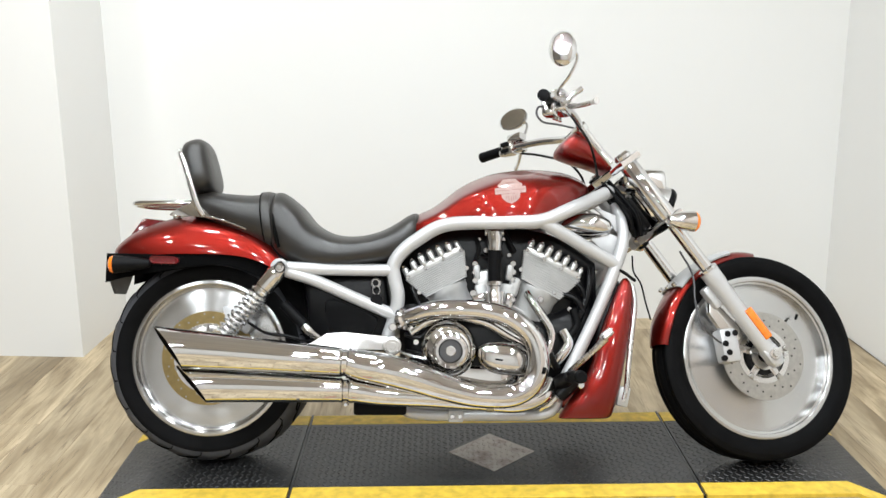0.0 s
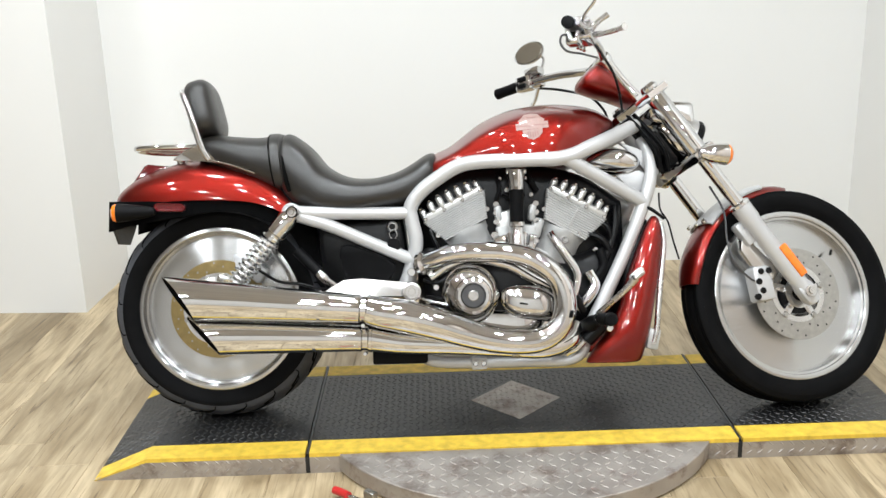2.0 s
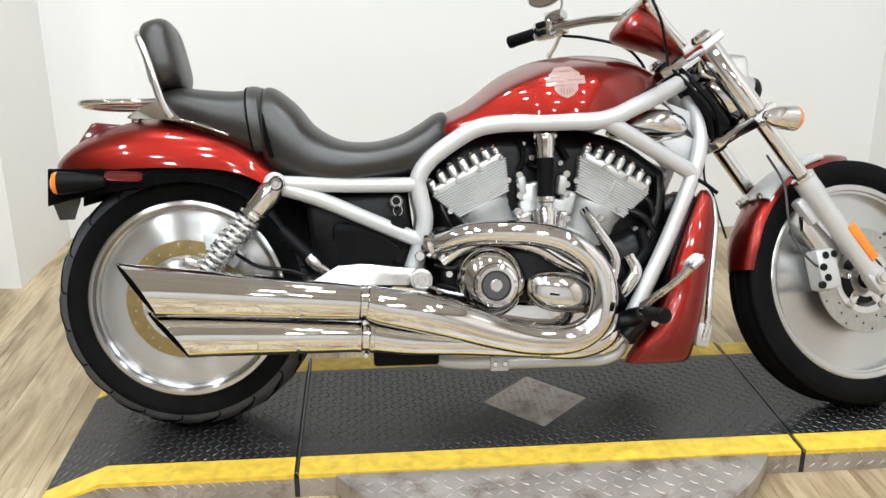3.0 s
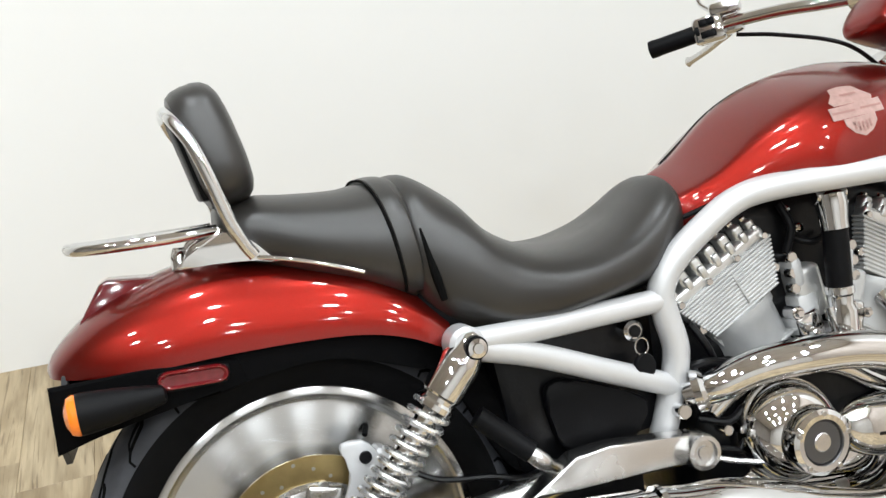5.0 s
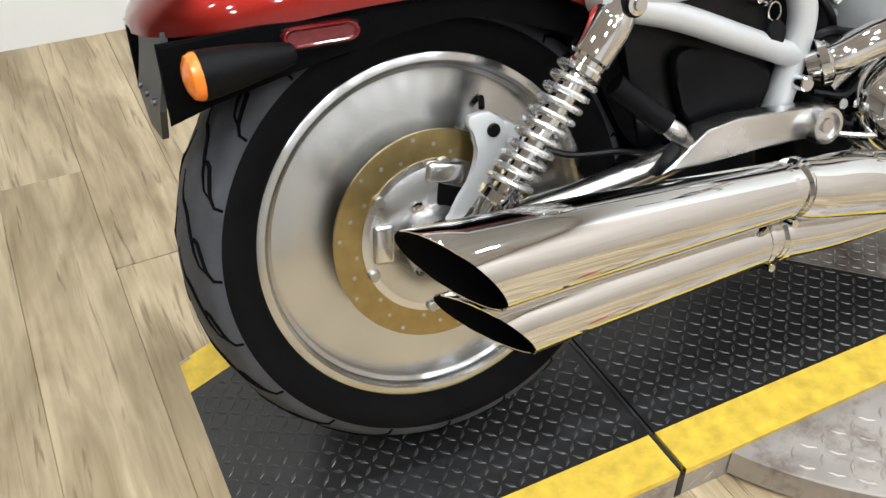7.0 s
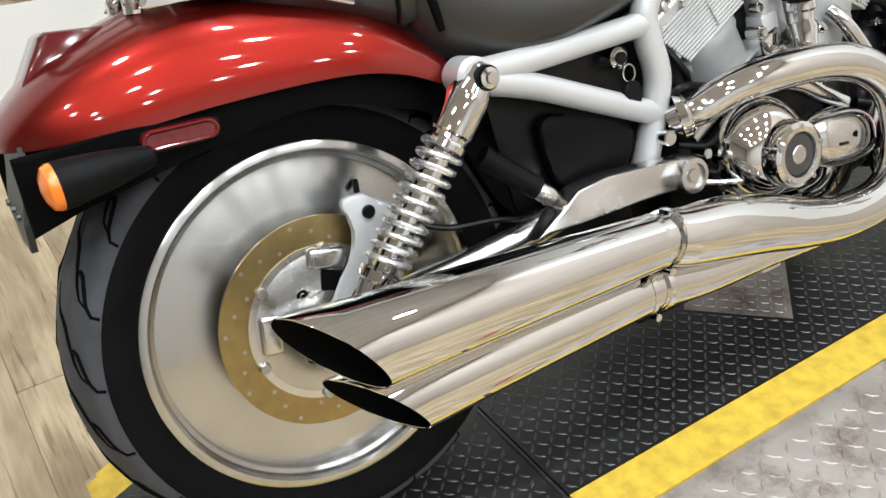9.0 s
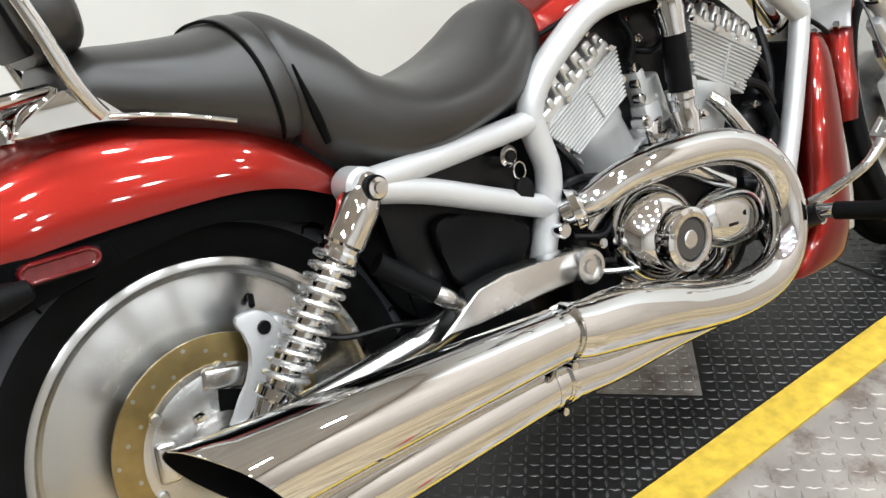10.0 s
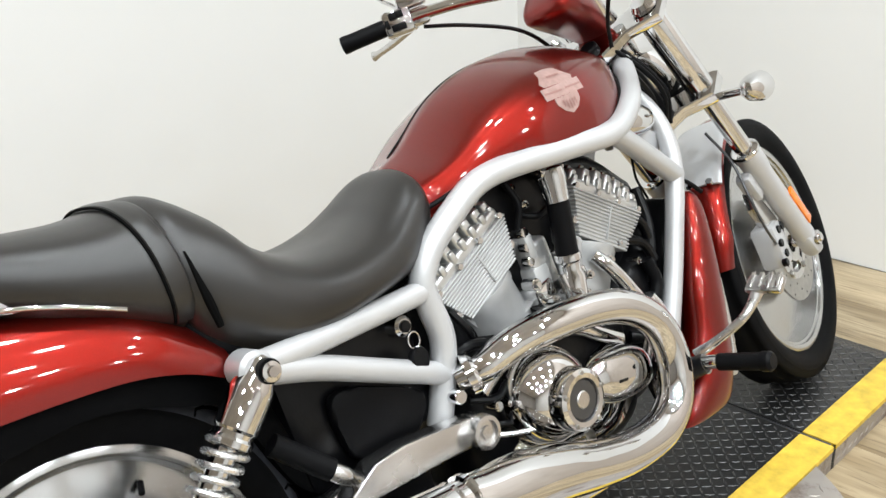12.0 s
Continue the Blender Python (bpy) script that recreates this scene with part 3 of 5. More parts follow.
both("rail_end", lambda: lathe([(0.010, 0.0), (0.022, 0.003), (0.026, 0.012), (0.026, 0.05), (0.020, 0.056)], (0.243, -0.150, 0.602), (0, -1, 0), 24), SILVER, frame_)
both("diagonal_tube", lambda: bent([(1.040, -0.186, 0.737), (1.164, -0.155, 0.667), (1.280, -0.122, 0.603)], R), SILVER, frame_)
both("down_tube", lambda: bent([(1.285, -0.035, 0.800, 0.014), (1.302, -0.075, 0.745, 0.016), (1.300, -0.104, 0.680, 0.0185), (1.275, -0.124, 0.606, 0.0195), (1.219, -0.131, 0.475, 0.0195), (1.169, -0.136, 0.372, 0.0195), (1.105, -0.140, 0.249, 0.0195), (1.076, -0.140, 0.193, 0.0195)], R - 0.001), SILVER, frame_)
both("bottom_rail", lambda: bent([(0.575, -0.118, 0.192), (0.600, -0.120, 0.172), (0.646, -0.125, 0.152), (0.741, -0.130, 0.146), (0.931, -0.130, 0.145), (1.030, -0.130, 0.146), (1.076, -0.132, 0.166), (1.092, -0.138, 0.205)], 0.0155), SILVER, frame_)
part("head_tube", rod(AXLE + STEM * 0.500 - Vector((0.055, 0, 0.04)), AXLE + STEM * 0.700 - Vector((0.055, 0, 0.04)), 0.034, 24), SILVER, frame_)
both("neck_gusset", lambda: plate([(1.20, 0.800), (1.30, 0.760), (1.335, 0.700), (1.315, 0.665), (1.285, 0.72), (1.24, 0.775)], -0.070, -0.045, 0.004), SILVER, frame_)
both("rail_clamp", lambda: box((0.775, -0.130, 0.146), (0.045, 0.038, 0.036), None, 0.004), SILVER, frame_)
for x in (0.764, 0.788):
    part("clamp_bolt", rod((x, -0.146, 0.146), (x, -0.153, 0.146), 0.0075, 12), CHROME, frame_)

# bodywork
def shifted(bm, dy):
    for v in bm.verts:
        v.co.y += dy
    return bm


def hull(stations, n=28, power=2.6, low=0.0):
    """Rounded sections (x, half width, bottom z, top z[, power]) along x."""
    rings = []
    for q in spline(stations, 5):
        x, w, z0, z1 = q[:4]
        p = q[4] if len(q) > 4 else power
        mid, hh = (z0 + z1) / 2, (z1 - z0) / 2
        ring = []
        for j in range(n):
            a = 2 * math.pi * j / n
            c, s = math.cos(a), math.sin(a)
            cc, ss = math.copysign(abs(c) ** (2 / p), c), math.copysign(abs(s) ** (2 / p), s)
            ring.append(Vector((x, w * cc * (1 - low * max(ss, 0) ** 1.5), mid + hh * ss)))
        rings.append(ring)
    return skin(bmesh.new(), rings)


both("neck_cover", lambda: shifted(hull([(1.105, 0.004, 0.722, 0.728), (1.120, 0.020, 0.712, 0.748), (1.165, 0.032, 0.704, 0.768), (1.215, 0.034, 0.700, 0.768), (1.255, 0.024, 0.705, 0.752), (1.272, 0.004, 0.722, 0.730)], 18, 2.2), -0.095), CHROME, frame_, "chrome intake cover at the steering head")
both("neck_shield", lambda: plate([(1.200, 0.690), (1.265, 0.705), (1.300, 0.690), (1.285, 0.640), (1.262, 0.625)], -0.092, -0.080, 0.004), SILVER, frame_)


def dome(stations, n=49):
    """The tank: steep sides, a round shoulder and a roofed top: (x, half width, edge z, top z)."""
    rings = []
    for x, w, z0, z1 in spline(stations, 5):
        f = min(max((x - 0.72) / 0.20, 0.0), 1.0)
        side, sharp = 0.46 + 0.18 * f, 26 - 16 * f
        ring = []
        for j in range(n):
            u = math.cos(math.pi * j / (n - 1))
            ring.append(Vector((x, w * u, z0 + (z1 - z0) * (side * math.sqrt(max(1 - abs(u) ** sharp, 0.0)) + (1 - side) * (1 - abs(u) ** 1.25)))))
        ring += [Vector((x, -w * 0.93, z0 - 0.012)), Vector((x, 0, z0 - 0.016)), Vector((x, w * 0.93, z0 - 0.012))]
        rings.append(ring)
    return skin(bmesh.new(), rings)


tank = part("fuel_tank", dome([(0.622, 0.070, 0.700, 0.733), (0.650, 0.108, 0.702, 0.773), (0.711, 0.134, 0.722, 0.804), (0.803, 0.161, 0.742, 0.871), (0.896, 0.186, 0.746, 0.908), (1.000, 0.191, 0.748, 0.922),
                               (1.080, 0.172, 0.756, 0.919), (1.140, 0.139, 0.778, 0.908), (1.185, 0.092, 0.805, 0.886), (1.205, 0.052, 0.822, 0.868)]), RED, bike, "candy red metallic tank")
part("tank_gasket", bent([(0.632, -0.098, 0.703), (0.690, -0.128, 0.722), (0.740, -0.146, 0.742), (0.800, -0.162, 0.752), (0.930, -0.180, 0.754), (1.040, -0.182, 0.757), (1.110, -0.160, 0.785), (1.180, -0.105, 0.822), (1.208, -0.070, 0.832)], 0.0045, seg=8), BLACK, bike, "black rubber edge under the tank")
seat = group_part("seat", bike, "black vinyl two-up seat")
part("rider_seat", hull([(0.196, 0.110, 0.700, 0.812, 2.4), (0.204, 0.150, 0.660, 0.842, 2.7), (0.232, 0.164, 0.616, 0.846, 2.9), (0.287, 0.176, 0.588, 0.804, 3.1), (0.333, 0.181, 0.583, 0.749, 3.2), (0.398, 0.181, 0.588, 0.712, 3.2),
                         (0.471, 0.173, 0.598, 0.706, 3.0), (0.540, 0.157, 0.604, 0.722, 2.9), (0.590, 0.142, 0.612, 0.748, 2.8), (0.630, 0.126, 0.634, 0.774, 2.7), (0.655, 0.109, 0.662, 0.780, 2.6), (0.667, 0.078, 0.692, 0.766, 2.4)], 44, 2.8, 0.20), LEATHER, seat)
part("pillion_seat", hull([(-0.056, 0.062, 0.778, 0.820), (-0.047, 0.088, 0.768, 0.846), (0.000, 0.112, 0.745, 0.852), (0.060, 0.132, 0.718, 0.845), (0.130, 0.146, 0.688, 0.840), (0.178, 0.155, 0.662, 0.846), (0.202, 0.156, 0.650, 0.848), (0.210, 0.146, 0.660, 0.838)], 44, 2.7, 0.14), LEATHER, seat)
def round_seat(x, turn, lift):
    """A point over the seat's shoulder at a turn of the section, lifted off the vinyl; lower points lie further ahead."""
    c, q = math.cos(turn), math.sin(turn)
    cc, ss = math.copysign(abs(c) ** (2 / 2.7), c), math.copysign(abs(q) ** (2 / 2.7), q)
    return Vector((x + 0.013 * (1 - ss), (0.156 + lift) * cc * (1 - 0.14 * max(ss, 0) ** 1.5), 0.750 + (0.0975 + lift) * ss))


strap = bmesh.new()
rings = []
for j in range(37):
    turn = math.pi * (1.20 - 1.40 * j / 36)
    top = [round_seat(0.166 + u, turn, h) for u, h in ((0.0, 0.0005), (0.002, 0.0030), (0.010, 0.0042), (0.020, 0.0042), (0.027, 0.0030), (0.029, 0.0005))]
    rings.append(top + [round_seat(0.166 + u, turn, -0.004) for u in (0.029, 0.0)])
skin(strap, rings)
part("seat_strap", strap, LEATHER, seat, "flat black vinyl passenger strap")
part("seat_pan", hull([(0.180, 0.10, 0.640, 0.70), (0.230, 0.135, 0.612, 0.69), (0.330, 0.140, 0.600, 0.66), (0.470, 0.132, 0.598, 0.66), (0.580, 0.115, 0.610, 0.69), (0.640, 0.09, 0.66, 0.72)], 20, 5.0), BLACK, seat, "black seat pan")
both("seat_gap", lambda: bent([(0.214, -0.158, 0.770, 0.0015), (0.219, -0.162, 0.735, 0.004), (0.225, -0.163, 0.700, 0.0065), (0.233, -0.158, 0.664, 0.005)], seg=8), GROOVE, seat, "dark gap beside the strap")
part("seat_seam", tube([tuple(round_seat(0.1645, math.pi * (1.20 - 1.40 * j / 36), 0.0006)) for j in range(37)], 0.0022, 6), GROOVE, seat, "dark seam beside the strap")

# backrest and rack
rest = group_part("backrest", bike)
PADM = pose(-0.041, 0, 0.931, 0, -13, 0)
pad = bmesh.new()
rings = []
for px, k in ((-0.037, 0.60), (-0.036, 0.80), (-0.032, 0.91), (-0.022, 0.975), (-0.008, 1.0), (0.010, 1.0), (0.022, 0.965), (0.031, 0.89), (0.037, 0.77), (0.041, 0.55), (0.043, 0.25)):
    ring = []
    for j in range(40):
        a = 2 * math.pi * j / 40
        c, q = math.cos(a), math.sin(a)
        y, z = 0.115 * k * math.copysign(abs(c) ** 0.62, c), 0.093 * k * math.copysign(abs(q) ** 0.66, q)
        ring.append(PADM @ Vector((px, y * (1 - 0.10 * z / 0.09), z)))
    rings.append(ring)
skin(pad, rings)
part("backrest_pad", pad, LEATHER, rest, "black padded vinyl")
part("pad_back", box((0, 0, 0), (0.014, 0.170, 0.130), PADM @ pose(-0.036, 0, -0.006), 0.007), BLACK, rest, "black backrest shell")
hoop = [(-0.012, -0.108, 0.770), (-0.024, -0.112, 0.790), (-0.038, -0.117, 0.824), (-0.055, -0.1215, 0.888), (-0.070, -0.119, 0.934), (-0.087, -0.100, 0.966), (-0.095, -0.068, 0.982), (-0.097, -0.030, 0.987), (-0.097, 0, 0.988)]
part("backrest_hoop", bent(hoop + [(x, -y, z) for x, y, z in reversed(hoop[:-1])], 0.0095, squash=((0, 1, 0), 0.8)), CHROME, rest, "chrome sissy bar hoop")
both("hoop_foot", lambda: plate([(-0.118, 0.770), (-0.090, 0.790), (-0.058, 0.806), (-0.034, 0.808), (-0.012, 0.790), (0.008, 0.768), (0.020, 0.756), (-0.020, 0.764), (-0.070, 0.768)], -0.110, -0.104, 0.0025, smooth=3), CHROME, rest, "chrome mounting plate on the fender")
both("side_strut", lambda: bent([(-0.014, -0.107, 0.768), (0.030, -0.120, 0.758), (0.080, -0.131, 0.742), (0.130, -0.140, 0.722)], 0.0030, squash=((0, 1, 0), 0.6)), CHROME, rest, "chrome strut along the fender")
rack = group_part("luggage_rack", bike, "chrome luggage rack")
loop = [(-0.055, -0.078, 0.812), (-0.120, -0.084, 0.812), (-0.190, -0.078, 0.813), (-0.238, -0.055, 0.815), (-0.258, 0.0, 0.817), (-0.238, 0.055, 0.815), (-0.190, 0.078, 0.813), (-0.120, 0.084, 0.812), (-0.055, 0.078, 0.812)]
part("rack_loop", bent(loop, 0.0085), CHROME, rack)
for y in (-0.045, 0.0, 0.045):
    part("rack_bar", bent([(-0.055, y, 0.812), (-0.150, y, 0.814), (-0.245 + abs(y) * 0.25, y, 0.816)], 0.0055), CHROME, rack)
both("rack_bracket", lambda: bent([(-0.050, -0.078, 0.812), (-0.060, -0.080, 0.800), (-0.090, -0.078, 0.790), (-0.100, -0.070, 0.772)], 0.009), CHROME, rack)
part("rack_plate", box((-0.052, 0, 0.806), (0.024, 0.170, 0.014), pose(0, 0, 0, 0, -8, 0), 0.004), CHROME, rack)
both("rack_foot", lambda: lathe([(0.006, 0), (0.012, 0.003), (0.013, 0.02), (0.008, 0.03)], (-0.112, -0.050, 0.762), (0.1, 0, 1), 16), CHROME, rack)
# rear fender: an arched shell over the tyre
def arch(stations, thick=0.005, n=17, bulge=2.6):
    """Open shell of arches: (x, half width, side z, top z)."""
    rings = []
    for x, w, zs, zt in spline(stations, 5):
        out, inn = [], []
        for j in range(n):
            a = math.pi * j / (n - 1)
            c, s = math.cos(a), math.sin(a)
            cc, ss = math.copysign(abs(c) ** (2 / bulge), c), abs(s) ** (2 / bulge)
            out.append(Vector((x, w * cc, zs + (zt - zs) * ss)))
            inn.append(Vector((x, (w - thick) * cc, zs + (zt - zs - thick) * ss)))
        rings.append(out + list(reversed(inn)))
    return skin(bmesh.new(), rings)


fender = part("rear_fender", arch([(-0.312, 0.030, 0.652, 0.664), (-0.300, 0.072, 0.650, 0.682), (-0.270, 0.103, 0.648, 0.709), (-0.225, 0.122, 0.646, 0.737), (-0.155, 0.136, 0.645, 0.762), (-0.072, 0.144, 0.647, 0.776), (0.030, 0.150, 0.645, 0.766),
                                   (0.110, 0.153, 0.638, 0.752), (0.170, 0.154, 0.622, 0.724), (0.215, 0.154, 0.600, 0.690), (0.240, 0.152, 0.584, 0.664)], 0.006, 25, 2.3), RED, bike, "candy red metallic rear fender")
part("fender_liner", arch([(-0.290, 0.060, 0.600, 0.652), (-0.240, 0.100, 0.590, 0.690), (-0.150, 0.128, 0.592, 0.722), (-0.050, 0.138, 0.606, 0.735), (0.060, 0.140, 0.612, 0.728), (0.160, 0.136, 0.580, 0.690), (0.230, 0.120, 0.540, 0.640), (0.300, 0.10, 0.40, 0.55), (0.345, 0.10, 0.36, 0.40)], 0.022, 17, 4.0), LINER, bike, "black inner fender")
both("fender_edge", lambda: plate([(-0.302, 0.650), (-0.180, 0.648), (-0.060, 0.640), (-0.050, 0.605), (-0.090, 0.596), (-0.180, 0.592), (-0.250, 0.575), (-0.305, 0.560)], -0.140, -0.126, 0.005), LINER, bike, "black plastic fender edge")
for sgn in (1, -1):
    bm = plate([(-0.166, 0.635), (-0.158, 0.641), (-0.083, 0.637), (-0.074, 0.629), (-0.078, 0.616), (-0.088, 0.612), (-0.160, 0.614), (-0.169, 0.621)], -0.1425, -0.136, 0.002, smooth=3)
    base_ = part("side_marker", bm if sgn > 0 else flip(bm), BLACK, bike, "red side reflector in a black bezel")
    bm = bmesh.new()
    rings = []
    for h, kk in ((-0.140, 1.0), (-0.1475, 0.99), (-0.1508, 0.90), (-0.1512, 0.80), (-0.1500, 0.68), (-0.1482, 0.56), (-0.1478, 0.1)):
        rings.append([Vector((-0.1215 + math.copysign(0.030, math.cos(a)) + 0.0165 * kk * math.cos(a), h, 0.6275 - 0.045 * (math.copysign(0.030, math.cos(a)) + 0.0165 * kk * math.cos(a)) + 0.0125 * kk * math.sin(a))) for a in (2 * math.pi * (j + 0.5) / 32 for j in range(32))])
    skin(bm, rings)
    ref = part("reflector", bm if sgn > 0 else flip(bm), REDLENS, base_, "glossy dark red lens")
tail = part("tail_lamp", plate([(-0.276, 0.684), (-0.268, 0.700), (-0.224, 0.763), (-0.214, 0.767), (-0.150, 0.760), (-0.140, 0.752), (-0.170, 0.728), (-0.250, 0.676)], -0.047, 0.047, 0.005), REDLENS, bike, "dark red tail lamp")
plate_bm = bmesh.new()
skin(plate_bm, [[Vector((x, y, z)) for x, y, z in ((-0.288, -w, 0.655), (-0.288, w, 0.655), (-0.280, w, 0.655), (-0.280, -w, 0.655))] if k == 0 else
                [Vector((xx, -w2, zz)), Vector((xx, w2, zz)), Vector((xx + 0.008, w2, zz)), Vector((xx + 0.008, -w2, zz))] for k, (w, w2, zz, xx) in enumerate(((0.092, 0, 0, 0), (0, 0.094, 0.615, -0.296), (0, 0.090, 0.568, -0.309), (0, 0.045, 0.526, -0.309)))])
part("plate_bracket", plate_bm, TRIM, bike, "dark grey plate bracket")
for y in (-0.06, 0.0, 0.06):
    for z in (0.575, 0.615):
        part("bracket_bolt", rod((-0.300, y, z), (-0.3165 + 0.3 * (z - 0.560), y, z), 0.0045, 8), GUNMETAL, bike)


def rear_signal():
    return lathe([(0.006, -0.110), (0.012, -0.106), (0.017, -0.085), (0.0235, -0.045), (0.0268, -0.015), (0.0275, 0.0), (0.018, 0.002)], (-0.268, -0.166, 0.614), (-1, -0.06, -0.02), 24)


for s in (1, -1):
    sig = part("turn_signal", rear_signal() if s > 0 else flip(rear_signal()), BLACK, bike, "black rear turn signal")
    lens = lathe([(0.0262, -0.003), (0.0271, 0.004), (0.024, 0.011), (0.014, 0.016), (0.0, 0.018)], (-0.268, -0.166, 0.614), (-1, -0.06, -0.02), 24)
    part("signal_lens", lens if s > 0 else flip(lens), AMBER, sig, "amber lens")
    arm = bent([(-0.190, -0.120, 0.620), (-0.205, -0.145, 0.618), (-0.215, -0.165, 0.617)], 0.014)
    part("signal_arm", arm if s > 0 else flip(arm), BLACK, sig)

# rear suspension
def strut(a, b, s0, s1):
    a, b = Vector(a), Vector(b)
    return a.lerp(b, s0), a.lerp(b, s1)


TOP, BOT = Vector((0.249, -0.196, 0.600)), Vector((0.030, -0.172, 0.350))
for s in (1, -1):
    def side(bm):
        return bm if s > 0 else flip(bm)
    shock = group_part("shock_absorber", bike, "chrome coil-over shock")
    d = (BOT - TOP)
    part("shock_body", side(lathe([(0.014, -0.018), (0.021, -0.010), (0.024, 0.010), (0.028, 0.022), (0.0295, 0.030), (0.0295, 0.078), (0.0265, 0.082), (0.0265, 0.088), (0.0295, 0.092), (0.0295, 0.100), (0.020, 0.104)], TOP, d, 32)), CHROME, shock)
    part("damper_rod", side(rod(TOP + d * 0.25, TOP + d * 0.95, 0.0165, 20)), CHROME, shock)
    helix = []
    ax = d.normalized()
    u = ax.orthogonal().normalized()
    v = ax.cross(u)
    turns, n = 10.6, 210
    for k in range(n + 1):
        f = k / n
        a = 2 * math.pi * turns * f
        helix.append(TOP + d * (0.29 + 0.52 * f) + 0.0275 * (math.cos(a) * u + math.sin(a) * v))
    part("spring", side(tube(helix, 0.0043, 8)), SPRING, shock, "chrome coil spring")
    part("lower_seat", side(lathe([(0.020, -0.02), (0.030, -0.016), (0.030, -0.004), (0.024, 0.0), (0.018, 0.03), (0.014, 0.045)], TOP + d * 0.88, d, 24)), CHROME, shock)
    part("mount_bolt", side(lathe([(0.0, 0.020), (0.007, 0.020), (0.008, 0.016), (0.0135, 0.015), (0.0145, 0.0), (0.012, -0.03)], (0.249, -0.212, 0.600), (0, -1, 0), 24)), CHROME, shock)
    part("bolt_ring", side(lathe([(0.0145, 0.0), (0.0165, 0.0), (0.0165, 0.010), (0.0145, 0.010)], (0.249, -0.212, 0.600), (0, -1, 0), 24, closed=True)), BLACK, shock)
ARM = [(0.585, -0.160, 0.363, 0.026), (0.520, -0.156, 0.371, 0.025), (0.430, -0.148, 0.375, 0.023), (0.330, -0.138, 0.352, 0.023), (0.200, -0.130, 0.336, 0.024), (0.060, -0.128, 0.330, 0.025), (-0.050, -0.128, 0.328, 0.022)]
both("swingarm", lambda: bent(ARM, 0.024, squash=((0, 1, 0), 0.80)), POLISHED, bike, "polished aluminium swingarm")
both("swingarm_web", lambda: plate([(0.580, 0.390), (0.440, 0.406), (0.385, 0.402), (0.300, 0.354), (0.380, 0.354), (0.580, 0.344)], -0.182, -0.140, 0.006), POLISHED, bike, "polished aluminium swingarm pivot casting")
both("pivot_cap", lambda: lathe([(0.0, 0.016), (0.010, 0.016), (0.011, 0.012), (0.019, 0.012), (0.020, 0.018), (0.0265, 0.017), (0.0285, 0.012), (0.0285, -0.03), (0.02, -0.035)], (0.585, -0.182, 0.363), (0, -1, 0), 32), POLISHED, bike, "round swingarm pivot cap")
brk = plate([(0.059, 0.484), (0.088, 0.484), (0.106, 0.467), (0.112, 0.446), (0.102, 0.430), (0.089, 0.415), (0.066, 0.385), (0.047, 0.365), (0.023, 0.347), (0.010, 0.354), (0.037, 0.381), (0.057, 0.412), (0.065, 0.439), (0.066, 0.456), (0.057, 0.469)], -0.122, -0.110, 0.003, smooth=2)
cal = part("brake_caliper", brk, SILVER, bike, "silver rear brake bracket")
part("caliper_body", box((0.120, -0.095, 0.432), (0.060, 0.040, 0.050), pose(0, 0, 0, 0, 38, 0), 0.010), SILVER, cal)
part("caliper_bolt", rod((0.090, -0.120, 0.459), (0.090, -0.126, 0.459), 0.0095, 12), DARK, cal)
both("passenger_peg", lambda: bent([(0.252, -0.160, 0.490), (0.290, -0.170, 0.452), (0.318, -0.180, 0.425)], 0.0165), BLACK, bike, "folded black rubber passenger peg")
both("peg_bracket", lambda: bent([(0.312, -0.178, 0.430, 0.012), (0.330, -0.184, 0.412, 0.014), (0.345, -0.176, 0.398, 0.012), (0.372, -0.160, 0.378, 0.010)], 0.012), POLISHED, bike, "bright peg bracket")

# dark middle of the machine
part("battery_box", box((0.440, 0, 0.480), (0.260, 0.215, 0.215), pose(0, 0, 0, 0, -6, 0), 0.02), DARK, bike, "black electrics box")
both("side_cover", lambda: plate([(0.372, 0.490), (0.395, 0.505), (0.440, 0.492), (0.532, 0.450), (0.528, 0.425), (0.505, 0.388), (0.400, 0.392), (0.378, 0.440)], -0.132, -0.112, 0.006, smooth=3), BLACK, bike, "black side cover")
part("airbox", hull([(0.600, 0.05, 0.44, 0.66), (0.660, 0.075, 0.42, 0.72), (0.80, 0.085, 0.42, 0.738), (0.95, 0.085, 0.42, 0.735), (1.10, 0.075, 0.40, 0.70), (1.22, 0.06, 0.36, 0.62)], 20, 5.0), DARK, bike, "black airbox and inner engine")
part("crankcase", hull([(0.600, 0.07, 0.24, 0.42), (0.640, 0.125, 0.19, 0.46), (0.760, 0.145, 0.165, 0.47), (0.900, 0.145, 0.165, 0.47), (1.020, 0.125, 0.180, 0.45), (1.080, 0.08, 0.22, 0.40)], 24, 5.0), DARK, bike, "black engine case")
lock = group_part("ignition_lock", bike)
part("lock_barrel", lathe([(0.0, 0.012), (0.012, 0.012), (0.0165, 0.008), (0.0175, -0.004), (0.0175, -0.04), (0.01, -0.042)], (0.530, -0.122, 0.554), (0, -1, 0), 24), CHROME, lock)
part("lock_face", lathe([(0.0, 0.003), (0.009, 0.003), (0.010, -0.001)], (0.530, -0.1345, 0.554), (0, -1, 0), 20), DARK, lock)
part("key_fob", lathe([(0.0, 0.006), (0.018, 0.006), (0.020, 0.003), (0.020, -0.003), (0.018, -0.006), (0.0, -0.006)], (0.534, -0.143, 0.500), (0.25, -1, 0.1), 24), BLACK, lock, "black round key fob")
part("key_ring", tube([(0.533 + 0.011 * math.cos(a), -0.144, 0.531 + 0.013 * math.sin(a)) for a in (2 * math.pi * k / 20 for k in range(20))], 0.0013, 6, closed=True), CHROME, lock)

